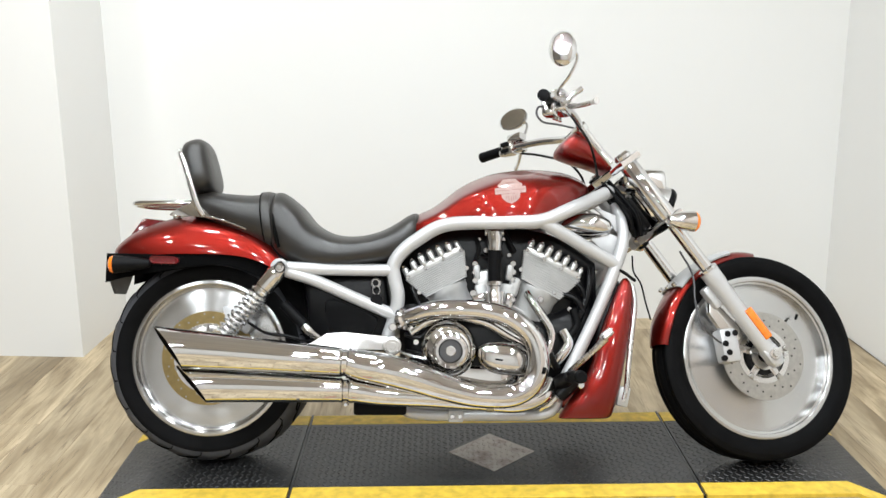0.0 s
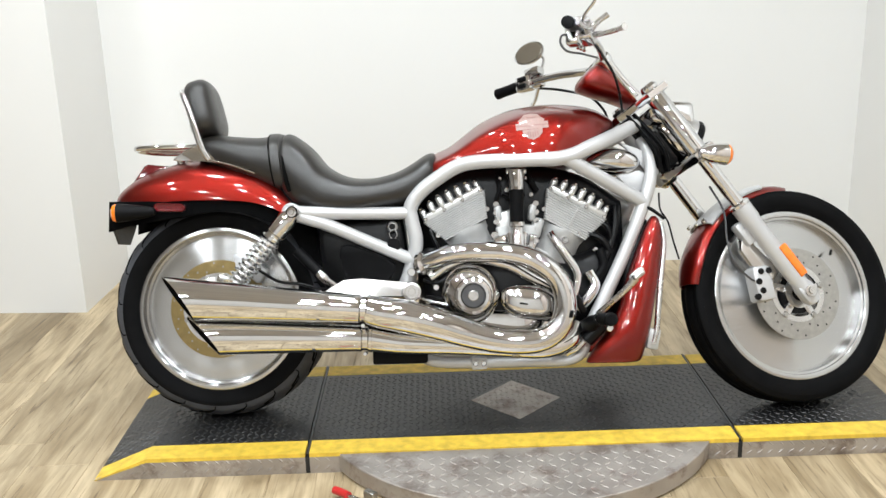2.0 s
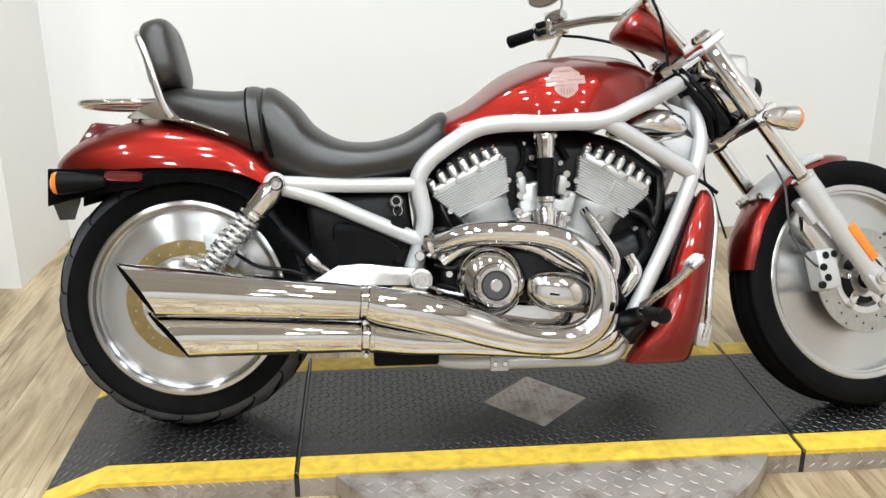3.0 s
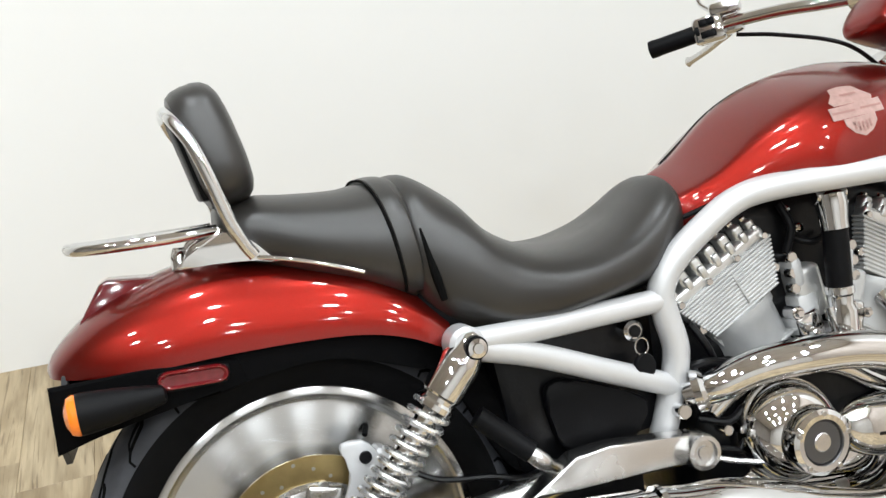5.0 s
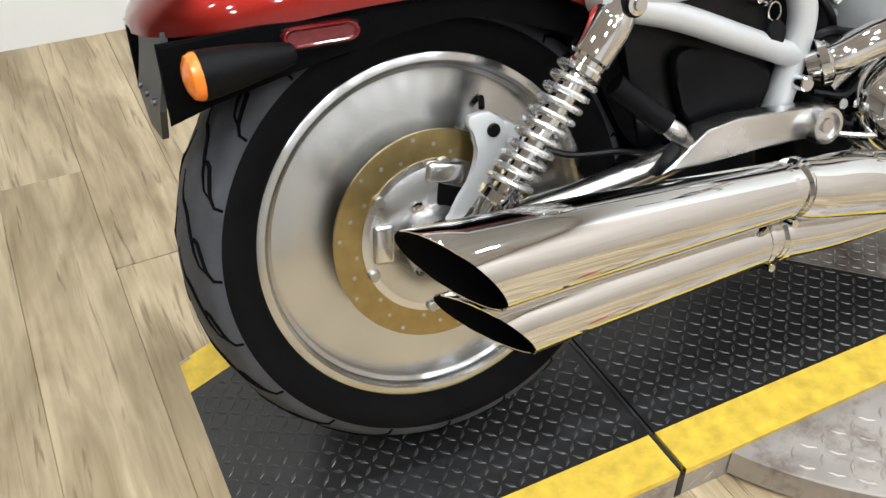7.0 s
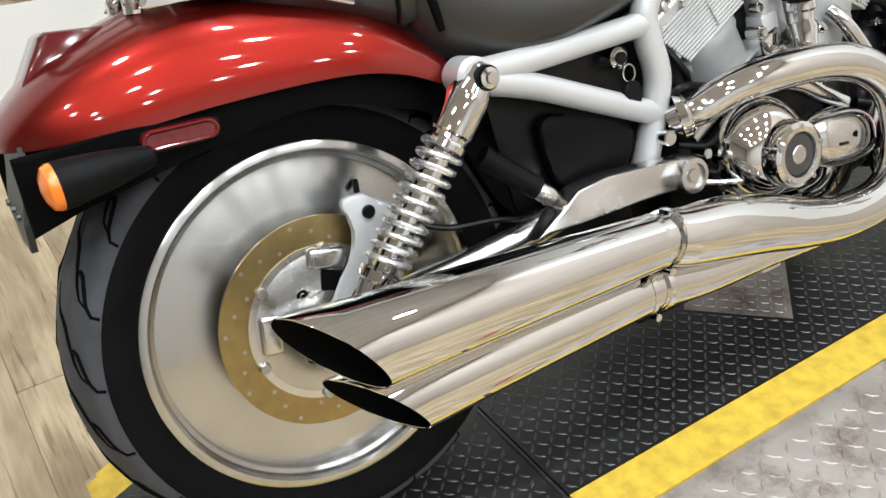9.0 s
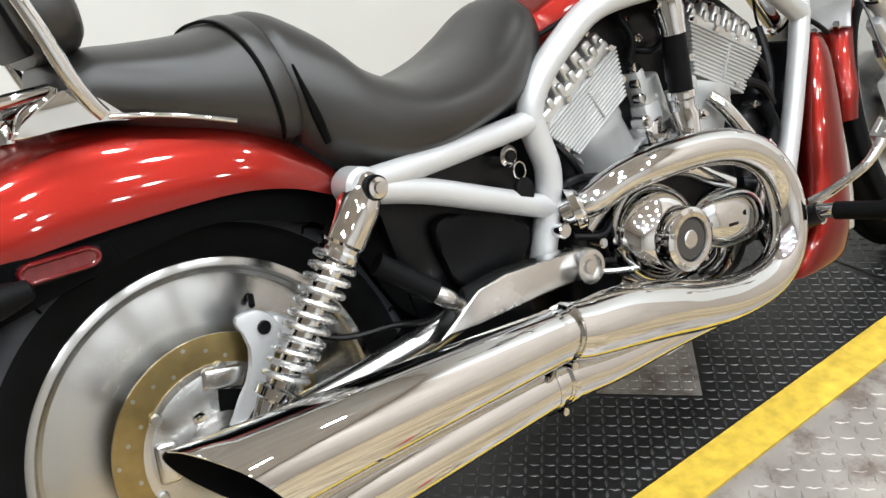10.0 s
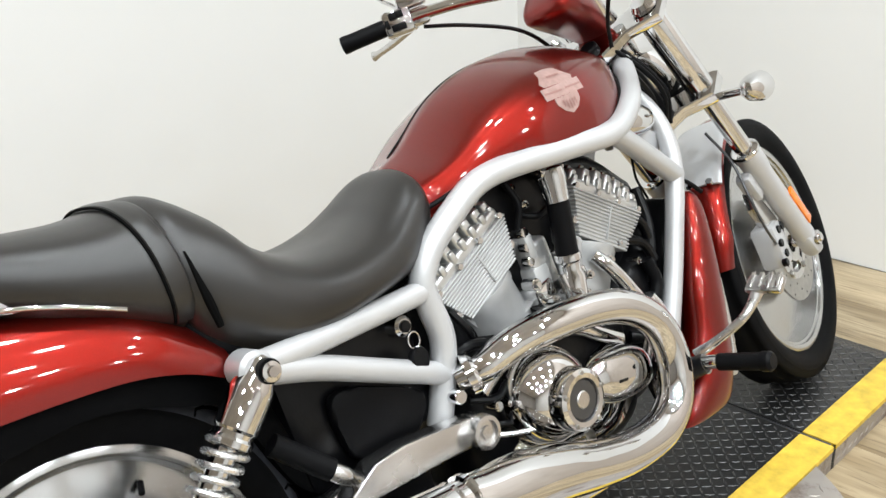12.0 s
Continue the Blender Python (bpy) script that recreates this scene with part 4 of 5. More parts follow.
# engine top ends
def cylinder(corner_lo, corner_hi, down, fins, foot, label):
    """A finned head: fins run from corner_lo to corner_hi and are stacked along down."""
    g = group_part("cylinder", bike, label)
    a, b, d = Vector((corner_lo[0], 0, corner_lo[1])), Vector((corner_hi[0], 0, corner_hi[1])), Vector((down[0], 0, down[1]))
    run = (b - a).normalized()
    ang = math.degrees(math.atan2(run.z, run.x))
    m = pose(0, 0, 0, 0, -ang, 0)
    length = (b - a).length
    for k in range(fins):
        f = k / (fins - 1)
        c = (a + b) / 2 + d * f
        part("fin", box(c, (length * (1.0 - 0.30 * f), 0.226 - 0.006 * f, d.length / (fins - 1) * 0.62), m, 0.0012, seg=1), CAST, g)
    inset = run * length * 0.150
    core = [a + run * 0.004, b - run * 0.004, b - inset - run * 0.004 + d, a + inset + run * 0.004 + d]
    part("head_core", plate([(q.x, q.z) for q in core], -0.1088, 0.1088, 0.003), CAST, g)
    nrm = Vector((-run.z, 0, run.x))
    if nrm.z < 0:
        nrm = -nrm
    part("head_split", box((a + b) / 2 + run * length * 0.04 + d * 0.5, (0.003, 0.2266, d.length * 0.8), m, 0.001), CAST, g)
    for k, (f0, w, h, dep) in enumerate(((0.06, 0.020, 0.030, 0.196), (0.21, 0.020, 0.038, 0.204), (0.36, 0.020, 0.042, 0.208), (0.51, 0.020, 0.042, 0.208), (0.66, 0.020, 0.040, 0.206), (0.81, 0.020, 0.036, 0.202), (0.94, 0.016, 0.028, 0.194))):
        c = a.lerp(b, f0) + nrm * (0.010 + h / 2)
        boss = box(c, (w, dep, h), m, min(w, h) * 0.32, seg=3)
        box(c - nrm * h * 0.15 + Vector((0, -dep / 2, 0)), (w * 0.62, 0.014, h * 0.55), m, 0.004, boss)
        part("cover_boss", boss, BRIGHTCAST, g)
        q = c + nrm * (h / 2 - 0.004) + Vector((0, -dep / 2 + 0.018, 0))
        part("cover_bolt", rod(q, q + nrm * 0.010, 0.0065, 10), CHROME, g)
    part("head_cover", box((a + b) / 2 + nrm * 0.010, (length * 0.97, 0.212, 0.026), m, 0.008, seg=3), BRIGHTCAST, g, "polished ribbed cam cover")
    for f0 in (0.05, 0.35, 0.65, 0.95):
        q = a.lerp(b, f0) + nrm * 0.006 + Vector((0, -0.104, 0))
        part("cover_bolt", rod(q, q + Vector((0, -0.010, 0)), 0.0060, 10), CHROME, g)
    lo = (a + b) / 2 + d * 1.02
    e = Vector((foot[0], 0, foot[1]))
    mid = (lo + e) / 2
    for yb in (-0.040, 0.040):
        bb = lathe([(0.030, -0.004), (length * 0.375, 0.0), (length * 0.375, 0.018), (length * 0.355, 0.024), (length * 0.345, (e - lo).length), (0.03, (e - lo).length + 0.004)], lo + Vector((0, yb, 0)), e - lo, 40)
        part("barrel", bb, CAST, g, "smooth grey barrel")
    shield = [a + inset + d, b - inset + d, e.lerp(lo, 0.25) + run * length * 0.17, e.lerp(lo, 0.25) - run * length * 0.22]
    part("barrel_shield", plate([(q.x, q.z) for q in shield], -0.088, 0.088, 0.012), CAST, g, "smooth tapered barrel casting")
    part("barrel_flange", box(lo.lerp(e, 0.72), (length * 0.64, 0.214, 0.006), m, 0.002), CAST, g)
    for f0 in (0.1, 0.9):
        p = a.lerp(b, f0) + d * 0.7
        part("head_bolt", rod(p + Vector((0, -0.09, 0)), p + Vector((0, -0.108, 0)), 0.008, 10), CHROME, g)
    return g


cylinder((0.622, 0.562), (0.806, 0.655), (0.034, -0.066), 13, (0.795, 0.435), "grey finned rear cylinder")
cylinder((0.990, 0.655), (1.164, 0.557), (-0.036, -0.072), 13, (0.990, 0.420), "grey finned front cylinder")
for k, (x, z, w, h) in enumerate(((0.862, 0.50, 0.040, 0.10), (0.932, 0.50, 0.040, 0.10), (0.845, 0.585, 0.022, 0.05), (0.945, 0.585, 0.022, 0.05))):
    part("intake_casting", box((x, -0.095, z), (w, 0.05, h), pose(0, 0, 0, 0, 8 if k % 2 else -8, 0), 0.008), CAST, bike, "grey casting in the engine valley")
for k in range(6):
    x = 0.838 + 0.118 * (k % 2)
    part("valley_bolt", rod((x, -0.100, 0.560 + 0.026 * (k // 2)), (x, -0.118, 0.560 + 0.026 * (k // 2)), 0.0095, 12), CHROME, bike)
for x, z, w, h, dy, mat in ((0.868, 0.548, 0.056, 0.090, -0.108, BRIGHTCAST), (0.852, 0.500, 0.050, 0.040, -0.118, CHROME), (0.905, 0.478, 0.044, 0.034, -0.128, CHROME), (0.940, 0.492, 0.030, 0.060, -0.122, CHROME), (0.958, 0.540, 0.034, 0.060, -0.108, CAST), (0.880, 0.452, 0.090, 0.020, -0.122, BRIGHTCAST)):
    part("throttle_casting", box((x, dy + 0.02, z), (w, 0.06, h), pose(0, 0, 0, 0, -10 + 300 * (x - 0.87), 0), 0.010, seg=3), mat, bike, "bright casting between the cylinders")
for x, y, z, r in ((0.832, -0.125, 0.520, 0.012), (0.850, -0.146, 0.486, 0.010), (0.878, -0.150, 0.470, 0.009), (0.930, -0.148, 0.468, 0.011), (0.952, -0.142, 0.500, 0.009), (0.838, -0.110, 0.610, 0.009), (0.872, -0.100, 0.655, 0.008), (0.852, -0.098, 0.690, 0.006),
                   (0.945, -0.098, 0.640, 0.007), (0.930, -0.096, 0.690, 0.006), (0.690, -0.138, 0.452, 0.009), (0.985, -0.150, 0.420, 0.008), (1.040, -0.120, 0.500, 0.010), (1.085, -0.110, 0.520, 0.008), (1.130, -0.112, 0.470, 0.008)):
    b_ = rod((x, y + 0.03, z), (x, y, z), r, 12)
    rod((x, y, z), (x, y - 0.005, z), r * 0.6, 6, b_)
    part("engine_bolt", b_, CHROME, bike)
for pts, r in (([(0.842, -0.092, 0.700), (0.850, -0.105, 0.660), (0.838, -0.102, 0.620)], 0.007), ([(0.930, -0.092, 0.715), (0.945, -0.100, 0.680), (0.962, -0.095, 0.650)], 0.008), ([(0.860, -0.09, 0.64), (0.885, -0.11, 0.63), (0.925, -0.105, 0.64)], 0.006)):
    part("engine_hose", bent(pts, r, seg=10), BLACK, bike, "black engine hose")
link = group_part("coolant_link", bike)
part("upper_clamp", lathe([(0.014, 0), (0.0245, 0.004), (0.026, 0.02), (0.022, 0.05), (0.022, 0.062), (0.018, 0.064)], (0.897, -0.150, 0.712), (0, -0.05, -1), 24), CHROME, link)
part("hose", rod((0.897, -0.1535, 0.655), (0.896, -0.149, 0.552), 0.0205, 24), BLACK, link, "black rubber hose")
part("lower_clamp", lathe([(0.0225, 0), (0.0235, 0.004), (0.0235, 0.012), (0.020, 0.016), (0.019, 0.030), (0.024, 0.040), (0.022, 0.100), (0.018, 0.102)], (0.896, -0.149, 0.557), (0, 0.03, -1), 24), CHROME, link)
for x in (0.874, 0.918):
    part("link_arm", bent([(x, -0.146, 0.525), (x + (0.895 - x) * 0.2, -0.150, 0.490), (x, -0.148, 0.450)], 0.009), CHROME, link)
part("link_bolt", rod((0.868, -0.15, 0.706), (0.926, -0.15, 0.706), 0.010, 14), CHROME, link)

# chrome side covers
cov = group_part("clutch_cover", bike, "chrome clutch cover")
part("cover_dome", lathe([(0.0, 0.060), (0.030, 0.058), (0.052, 0.052), (0.070, 0.039), (0.081, 0.022), (0.086, 0.006), (0.0865, -0.02), (0.08, -0.022)], (0.755, -0.160, 0.351), (0, -1, 0), 64), CHROME, cov)
part("derby_ring", lathe([(0.034, 0.026), (0.036, 0.031), (0.044, 0.032), (0.051, 0.028), (0.0535, 0.018), (0.0535, 0.0), (0.034, 0.0)], (0.760, -0.213, 0.348), (0, -1, 0), 48, closed=True), CHROME, cov)
part("derby_face", lathe([(0.0, 0.027), (0.0320, 0.027), (0.0345, 0.023), (0.0345, 0.0)], (0.760, -0.213, 0.348), (0, -1, 0), 40), GUNMETAL, cov, "dark round insert")
part("derby_emblem", lathe([(0.0, 0.003), (0.013, 0.003), (0.0150, 0.0015), (0.0150, 0.0)], (0.760, -0.2395, 0.348), (0, -1, 0), 24), POLISHED, cov)
for k in range(5):
    a = 2 * math.pi * k / 5 + 0.2
    p = Vector((0.760 + 0.0455 * math.cos(a), -0.243, 0.348 + 0.0455 * math.sin(a)))
    part("cover_bolt", rod(p, p + Vector((0, -0.004, 0)), 0.0042, 10), STEEL, cov)
alt = group_part("oval_cover", bike, "chrome oval cover")
rings = []
for h, k in ((-0.120, 1.0), (-0.172, 1.0), (-0.184, 0.96), (-0.194, 0.86), (-0.201, 0.68), (-0.205, 0.42), (-0.206, 0.15)):
    rings.append([Vector((0.926 + 0.086 * k * math.copysign(abs(math.cos(a)) ** 0.75, math.cos(a)), h, 0.322 + 0.050 * k * math.copysign(abs(math.sin(a)) ** 0.8, math.sin(a)) - 0.16 * 0.086 * k * math.cos(a))) for a in (2 * math.pi * j / 40 for j in range(40))])
part("oval_dome", skin(bmesh.new(), rings), CHROME, alt)
part("oval_window", box((0.905, -0.2045, 0.320), (0.024, 0.004, 0.006), pose(0, 0, 0, 0, 8, 0), 0.0015), DARK, alt)
up = bmesh.new()
bent([(0.640, -0.135, 0.400), (0.700, -0.142, 0.438), (0.780, -0.148, 0.452), (0.870, -0.148, 0.430), (0.930, -0.145, 0.395), (0.985, -0.140, 0.365)], 0.017, bm=up)
part("cover_bridge", up, CHROME, alt)
part("lower_engine_cover", hull([(0.64, 0.10, 0.215, 0.27), (0.70, 0.150, 0.20, 0.31), (0.80, 0.158, 0.19, 0.32), (0.92, 0.158, 0.195, 0.31), (1.01, 0.13, 0.22, 0.30)], 20, 4.0), CHROME, bike, "chrome lower engine cover")
for pts, r in (([(0.640, -0.11, 0.540), (0.655, -0.125, 0.505), (0.668, -0.12, 0.475)], 0.006), ([(0.610, -0.12, 0.470), (0.640, -0.135, 0.480), (0.680, -0.13, 0.470)], 0.009),
               ([(0.620, -0.130, 0.395), (0.660, -0.150, 0.385), (0.690, -0.150, 0.400)], 0.007), ([(0.625, -0.14, 0.345), (0.660, -0.155, 0.340), (0.690, -0.158, 0.325)], 0.005)):
    part("engine_hose", bent(pts, r, seg=10), DARK, bike, "black engine hose")
for x, y, z, r in ((0.584, -0.158, 0.418, 0.0125), (0.640, -0.150, 0.412, 0.010), (0.655, -0.158, 0.372, 0.009), (0.630, -0.150, 0.330, 0.008), (0.678, -0.135, 0.420, 0.009)):
    part("engine_bolt", rod((x, y + 0.03, z), (x, y, z), r, 14), CHROME, bike)
fp = bmesh.new()
bent([(1.000, -0.115, 0.520), (1.012, -0.135, 0.495), (1.040, -0.142, 0.452), (1.068, -0.145, 0.400), (1.055, -0.15, 0.340), (1.03, -0.15, 0.30)], 0.014, bm=fp)
part("water_pipe", fp, CHROME, bike, "chrome water pipe")
for pts, r in (([(1.130, -0.095, 0.560), (1.165, -0.105, 0.540), (1.180, -0.105, 0.500)], 0.008), ([(1.110, -0.10, 0.520), (1.150, -0.11, 0.500), (1.175, -0.11, 0.46)], 0.010), ([(1.20, -0.08, 0.60), (1.19, -0.10, 0.52), (1.15, -0.11, 0.42)], 0.012)):
    part("coolant_hose", bent(pts, r, seg=10), DARK, bike, "black coolant hose")

part("sensor_wire", bent([(0.600, -0.140, 0.345), (0.640, -0.172, 0.332), (0.690, -0.190, 0.322), (0.735, -0.196, 0.318)], 0.0042, seg=8), SPRING, bike, "pale wire beside the clutch cover")
part("rear_brake_line", bent([(0.130, -0.112, 0.436), (0.190, -0.128, 0.402), (0.260, -0.140, 0.392), (0.310, -0.140, 0.378), (0.350, -0.120, 0.372)], 0.0048, seg=8), DARK, bike, "black brake hose")
part("engine_front", hull([(0.985, 0.110, 0.215, 0.44), (1.040, 0.122, 0.200, 0.46), (1.100, 0.118, 0.205, 0.47), (1.150, 0.112, 0.240, 0.50), (1.195, 0.100, 0.300, 0.54), (1.215, 0.070, 0.36, 0.54)], 20, 4.0), DARK, bike, "black engine front and hoses")
for pts, r, mt in (([(1.070, -0.128, 0.300), (1.095, -0.140, 0.325), (1.120, -0.138, 0.365), (1.105, -0.130, 0.405)], 0.017, CHROME), ([(1.030, -0.132, 0.350), (1.060, -0.150, 0.335), (1.085, -0.140, 0.290)], 0.012, DARK), ([(1.140, -0.118, 0.470), (1.150, -0.125, 0.420), (1.120, -0.128, 0.380)], 0.013, BLACK)):
    part("water_elbow", bent(pts, r, seg=14), mt, bike, "water elbow at the engine front")
# exhaust
ex = group_part("exhaust", bike, "chrome two-into-two exhaust with slash-cut mufflers")


def slashed(axis, radii, tip_back, drop, seg=40, wall_=0.0035):
    """A tapered canister whose rear end is cut on a slant."""
    a, b = Vector(axis[0]), Vector(axis[1])
    d = (b - a).normalized()
    n = 14
    side = Vector((0, -1, 0))
    side = (side - d * d.dot(side)).normalized()
    upv = side.cross(d)
    if upv.z < 0:
        upv = -upv
    def ring(f, r, cut):
        c = a.lerp(b, f)
        out = []
        for j in range(seg):
            t = 2 * math.pi * j / seg
            o = r * (math.cos(t) * side + math.sin(t) * upv)
            out.append(c + o - d * (cut * (tip_back * math.sin(t) + drop * math.cos(t))))
        return out
    rings = [ring(0.0, radii(0.0) - wall_ * 0.6, 1.0), ring(0.0, radii(0) - wall_ * 0.15, 1.0), ring(0.0, radii(0.0), 0.97)]
    for k in range(1, n + 1):
        f = k / n
        rings.append(ring(f, radii(f), max(0.0, 1 - f * 3.0)))
    outer = skin(bmesh.new(), rings, caps=False)
    inner = skin(bmesh.new(), [ring(0.30, 0.004, 0), ring(0.30, radii(0.3) - wall_ * 3.2, 0), ring(0.0, radii(0.0) - wall_ * 0.6, 0.985)], caps=False)
    return outer, inner


UA = ((-0.062, -0.290, 0.365), (0.432, -0.262, 0.321))
LA = ((-0.006, -0.238, 0.255), (0.432, -0.218, 0.237))
for axis, rad in ((UA, lambda f: 0.0585 - 0.0185 * f ** 1.1), (LA, lambda f: 0.0535 - 0.0145 * f ** 1.1)):
    o, i = slashed(axis, rad, 0.047, -0.024)
    muf = part("muffler", o, CHROME, ex, "slash-cut chrome muffler")
    part("muffler_bore", i, GROOVE, muf, "black bore")
    e = Vector(axis[1])
    d = (Vector(axis[1]) - Vector(axis[0])).normalized()
    part("muffler_collar", lathe([(0.034, -0.004), (0.040, -0.002), (0.0405, 0.006), (0.036, 0.010), (0.036, 0.024), (0.041, 0.028), (0.042, 0.036), (0.036, 0.040)], e, d, 36), CHROME, ex)
    part("clamp_bolt", rod(e + d * 0.017 + Vector((0, -0.02, -0.045)), e + d * 0.017 + Vector((0, 0.02, -0.045)), 0.006, 10), CHROME, ex)
HEAD = [(0.600, -0.135, 0.438, 0.020), (0.638, -0.162, 0.448, 0.026), (0.693, -0.180, 0.466, 0.0285), (0.762, -0.195, 0.472, 0.0295), (0.863, -0.208, 0.466, 0.030), (0.942, -0.217, 0.442, 0.031), (1.002, -0.222, 0.390, 0.031), (1.022, -0.226, 0.318, 0.032),
        (1.000, -0.230, 0.250, 0.033), (0.940, -0.234, 0.216, 0.035), (0.842, -0.240, 0.218, 0.037), (0.743, -0.246, 0.242, 0.041), (0.660, -0.252, 0.270, 0.046), (0.578, -0.258, 0.293, 0.048), (0.500, -0.262, 0.308, 0.044), (0.462, -0.262, 0.318, 0.041)]
part("rear_header", bent(HEAD, seg=24, per=6), CHROME, ex)
part("front_header", bent([(1.060, -0.150, 0.250, 0.022), (1.035, -0.185, 0.212, 0.026), (0.961, -0.205, 0.190, 0.028), (0.843, -0.215, 0.198, 0.028), (0.692, -0.218, 0.210, 0.029), (0.558, -0.219, 0.220, 0.034), (0.462, -0.219, 0.236, 0.039)], seg=20, per=6), CHROME, ex)
part("pipe_band", rod((0.862, -0.214, 0.1965), (0.890, -0.212, 0.195), 0.030, 24), STEEL, ex)
part("header_flange", lathe([(0.02, 0), (0.036, 0.002), (0.036, 0.014), (0.028, 0.02)], (0.612, -0.145, 0.441), (1, -0.7, 0.25), 24), CHROME, ex)
part("lower_guard", box((0.400, -0.060, 0.285), (0.230, 0.150, 0.150), None, 0.015), DARK, bike, "black lower guard")
part("under_tray", box((0.545, -0.06, 0.175), (0.16, 0.22, 0.045), None, 0.008), BLACK, bike, "black underside bracket")
# radiator and shrouds
part("radiator", hull([(1.175, 0.02, 0.20, 0.30), (1.20, 0.118, 0.165, 0.45), (1.255, 0.122, 0.18, 0.55), (1.285, 0.120, 0.25, 0.56), (1.295, 0.06, 0.36, 0.55)], 16, 7.0), DARK, bike, "black radiator core")
SHROUD = [(0.140, 1.098, 1.214, -0.172, -0.150), (0.146, 1.086, 1.243, -0.190, -0.125), (0.186, 1.112, 1.258, -0.200, -0.115), (0.240, 1.154, 1.274, -0.198, -0.112), (0.303, 1.188, 1.288, -0.190, -0.112), (0.372, 1.208, 1.302, -0.181, -0.112),
          (0.440, 1.234, 1.313, -0.170, -0.110), (0.512, 1.264, 1.322, -0.156, -0.106), (0.548, 1.282, 1.318, -0.144, -0.104), (0.564, 1.295, 1.308, -0.132, -0.110)]


def shroud():
    """Sections stacked in height: z, rear x, front x, outer y, inner y."""
    rings = []
    for z, xr, xf, yo, yi in spline(SHROUD, 4):
        ring = []
        for j in range(26):
            a = 2 * math.pi * j / 26
            c, q = math.cos(a), math.sin(a)
            ring.append(Vector(((xr + xf) / 2 + (xf - xr) / 2 * math.copysign(abs(c) ** 0.8, c), (yo + yi) / 2 + (yi - yo) / 2 * math.copysign(abs(q) ** 0.75, q), z)))
        rings.append(ring)
    return skin(bmesh.new(), rings)


both("radiator_shroud", shroud, RED, bike, "candy red radiator shroud")
both("shroud_edge", lambda: bent([(1.322, -0.118, 0.545), (1.328, -0.125, 0.500), (1.324, -0.135, 0.455), (1.310, -0.150, 0.370), (1.300, -0.160, 0.300), (1.292, -0.165, 0.235), (1.280, -0.165, 0.190)], 0.0085), POLISHED, bike, "bright radiator edge")
both("shroud_foot", lambda: box((1.282, -0.155, 0.205), (0.035, 0.03, 0.06), pose(0, 0, 0, 0, 12, 0), 0.006), CAST, bike)

# forward controls
ctl = group_part("foot_control", bike)
part("control_mount", bent([(1.090, -0.140, 0.240, 0.026), (1.100, -0.180, 0.255, 0.024), (1.114, -0.225, 0.270, 0.018)], 0.02), DARK, ctl)
part("foot_peg", lathe([(0.008, 0), (0.0165, 0.004), (0.0165, 0.085), (0.019, 0.090), (0.019, 0.104), (0.014, 0.110)], (1.118, -0.250, 0.274), (0.10, -1, 0.04), 20), BLACK, ctl, "black rubber foot peg")
part("peg_clevis", rod((1.112, -0.215, 0.272), (1.119, -0.255, 0.275), 0.014, 16), CHROME, ctl)
part("brake_pedal", bent([(1.120, -0.205, 0.285, 0.011), (1.135, -0.240, 0.306, 0.009), (1.165, -0.285, 0.340, 0.0085), (1.190, -0.300, 0.366, 0.010), (1.207, -0.306, 0.388, 0.013)], 0.01), POLISHED, ctl, "polished brake pedal")
PADDLE = Matrix.Translation((1.208, -0.322, 0.396)) @ pose(0, 0, 0, 0, -40, 0)
paddle = part("pedal_pad", box((0, 0, 0), (0.036, 0.074, 0.014), PADDLE, 0.005), POLISHED, ctl, "bright ribbed pedal pad")
for k in range(4):
    part("pad_rib", box((0, -0.027 + 0.018 * k, 0.008), (0.034, 0.009, 0.006), PADDLE, 0.002), POLISHED, paddle)
part("control_bolt", rod((1.150, -0.190, 0.243), (1.150, -0.205, 0.243), 0.010, 14), CHROME, ctl)
part("master_cylinder", rod((1.085, -0.165, 0.205), (1.135, -0.170, 0.255), 0.022, 20), DARK, ctl)
both("front_bracket", lambda: bent([(1.035, -0.135, 0.165), (1.060, -0.16, 0.185), (1.080, -0.165, 0.205)], 0.010), CHROME, bike)

# front end, turned to the left with the bars
steer = group_part("front_fork", bike, m=STEER)
LEG = 0.115


def on_leg(s, y):
    """A point s metres up the fork from the axle."""
    p = AXLE + STEM * s
    return Vector((p.x, y, p.z))


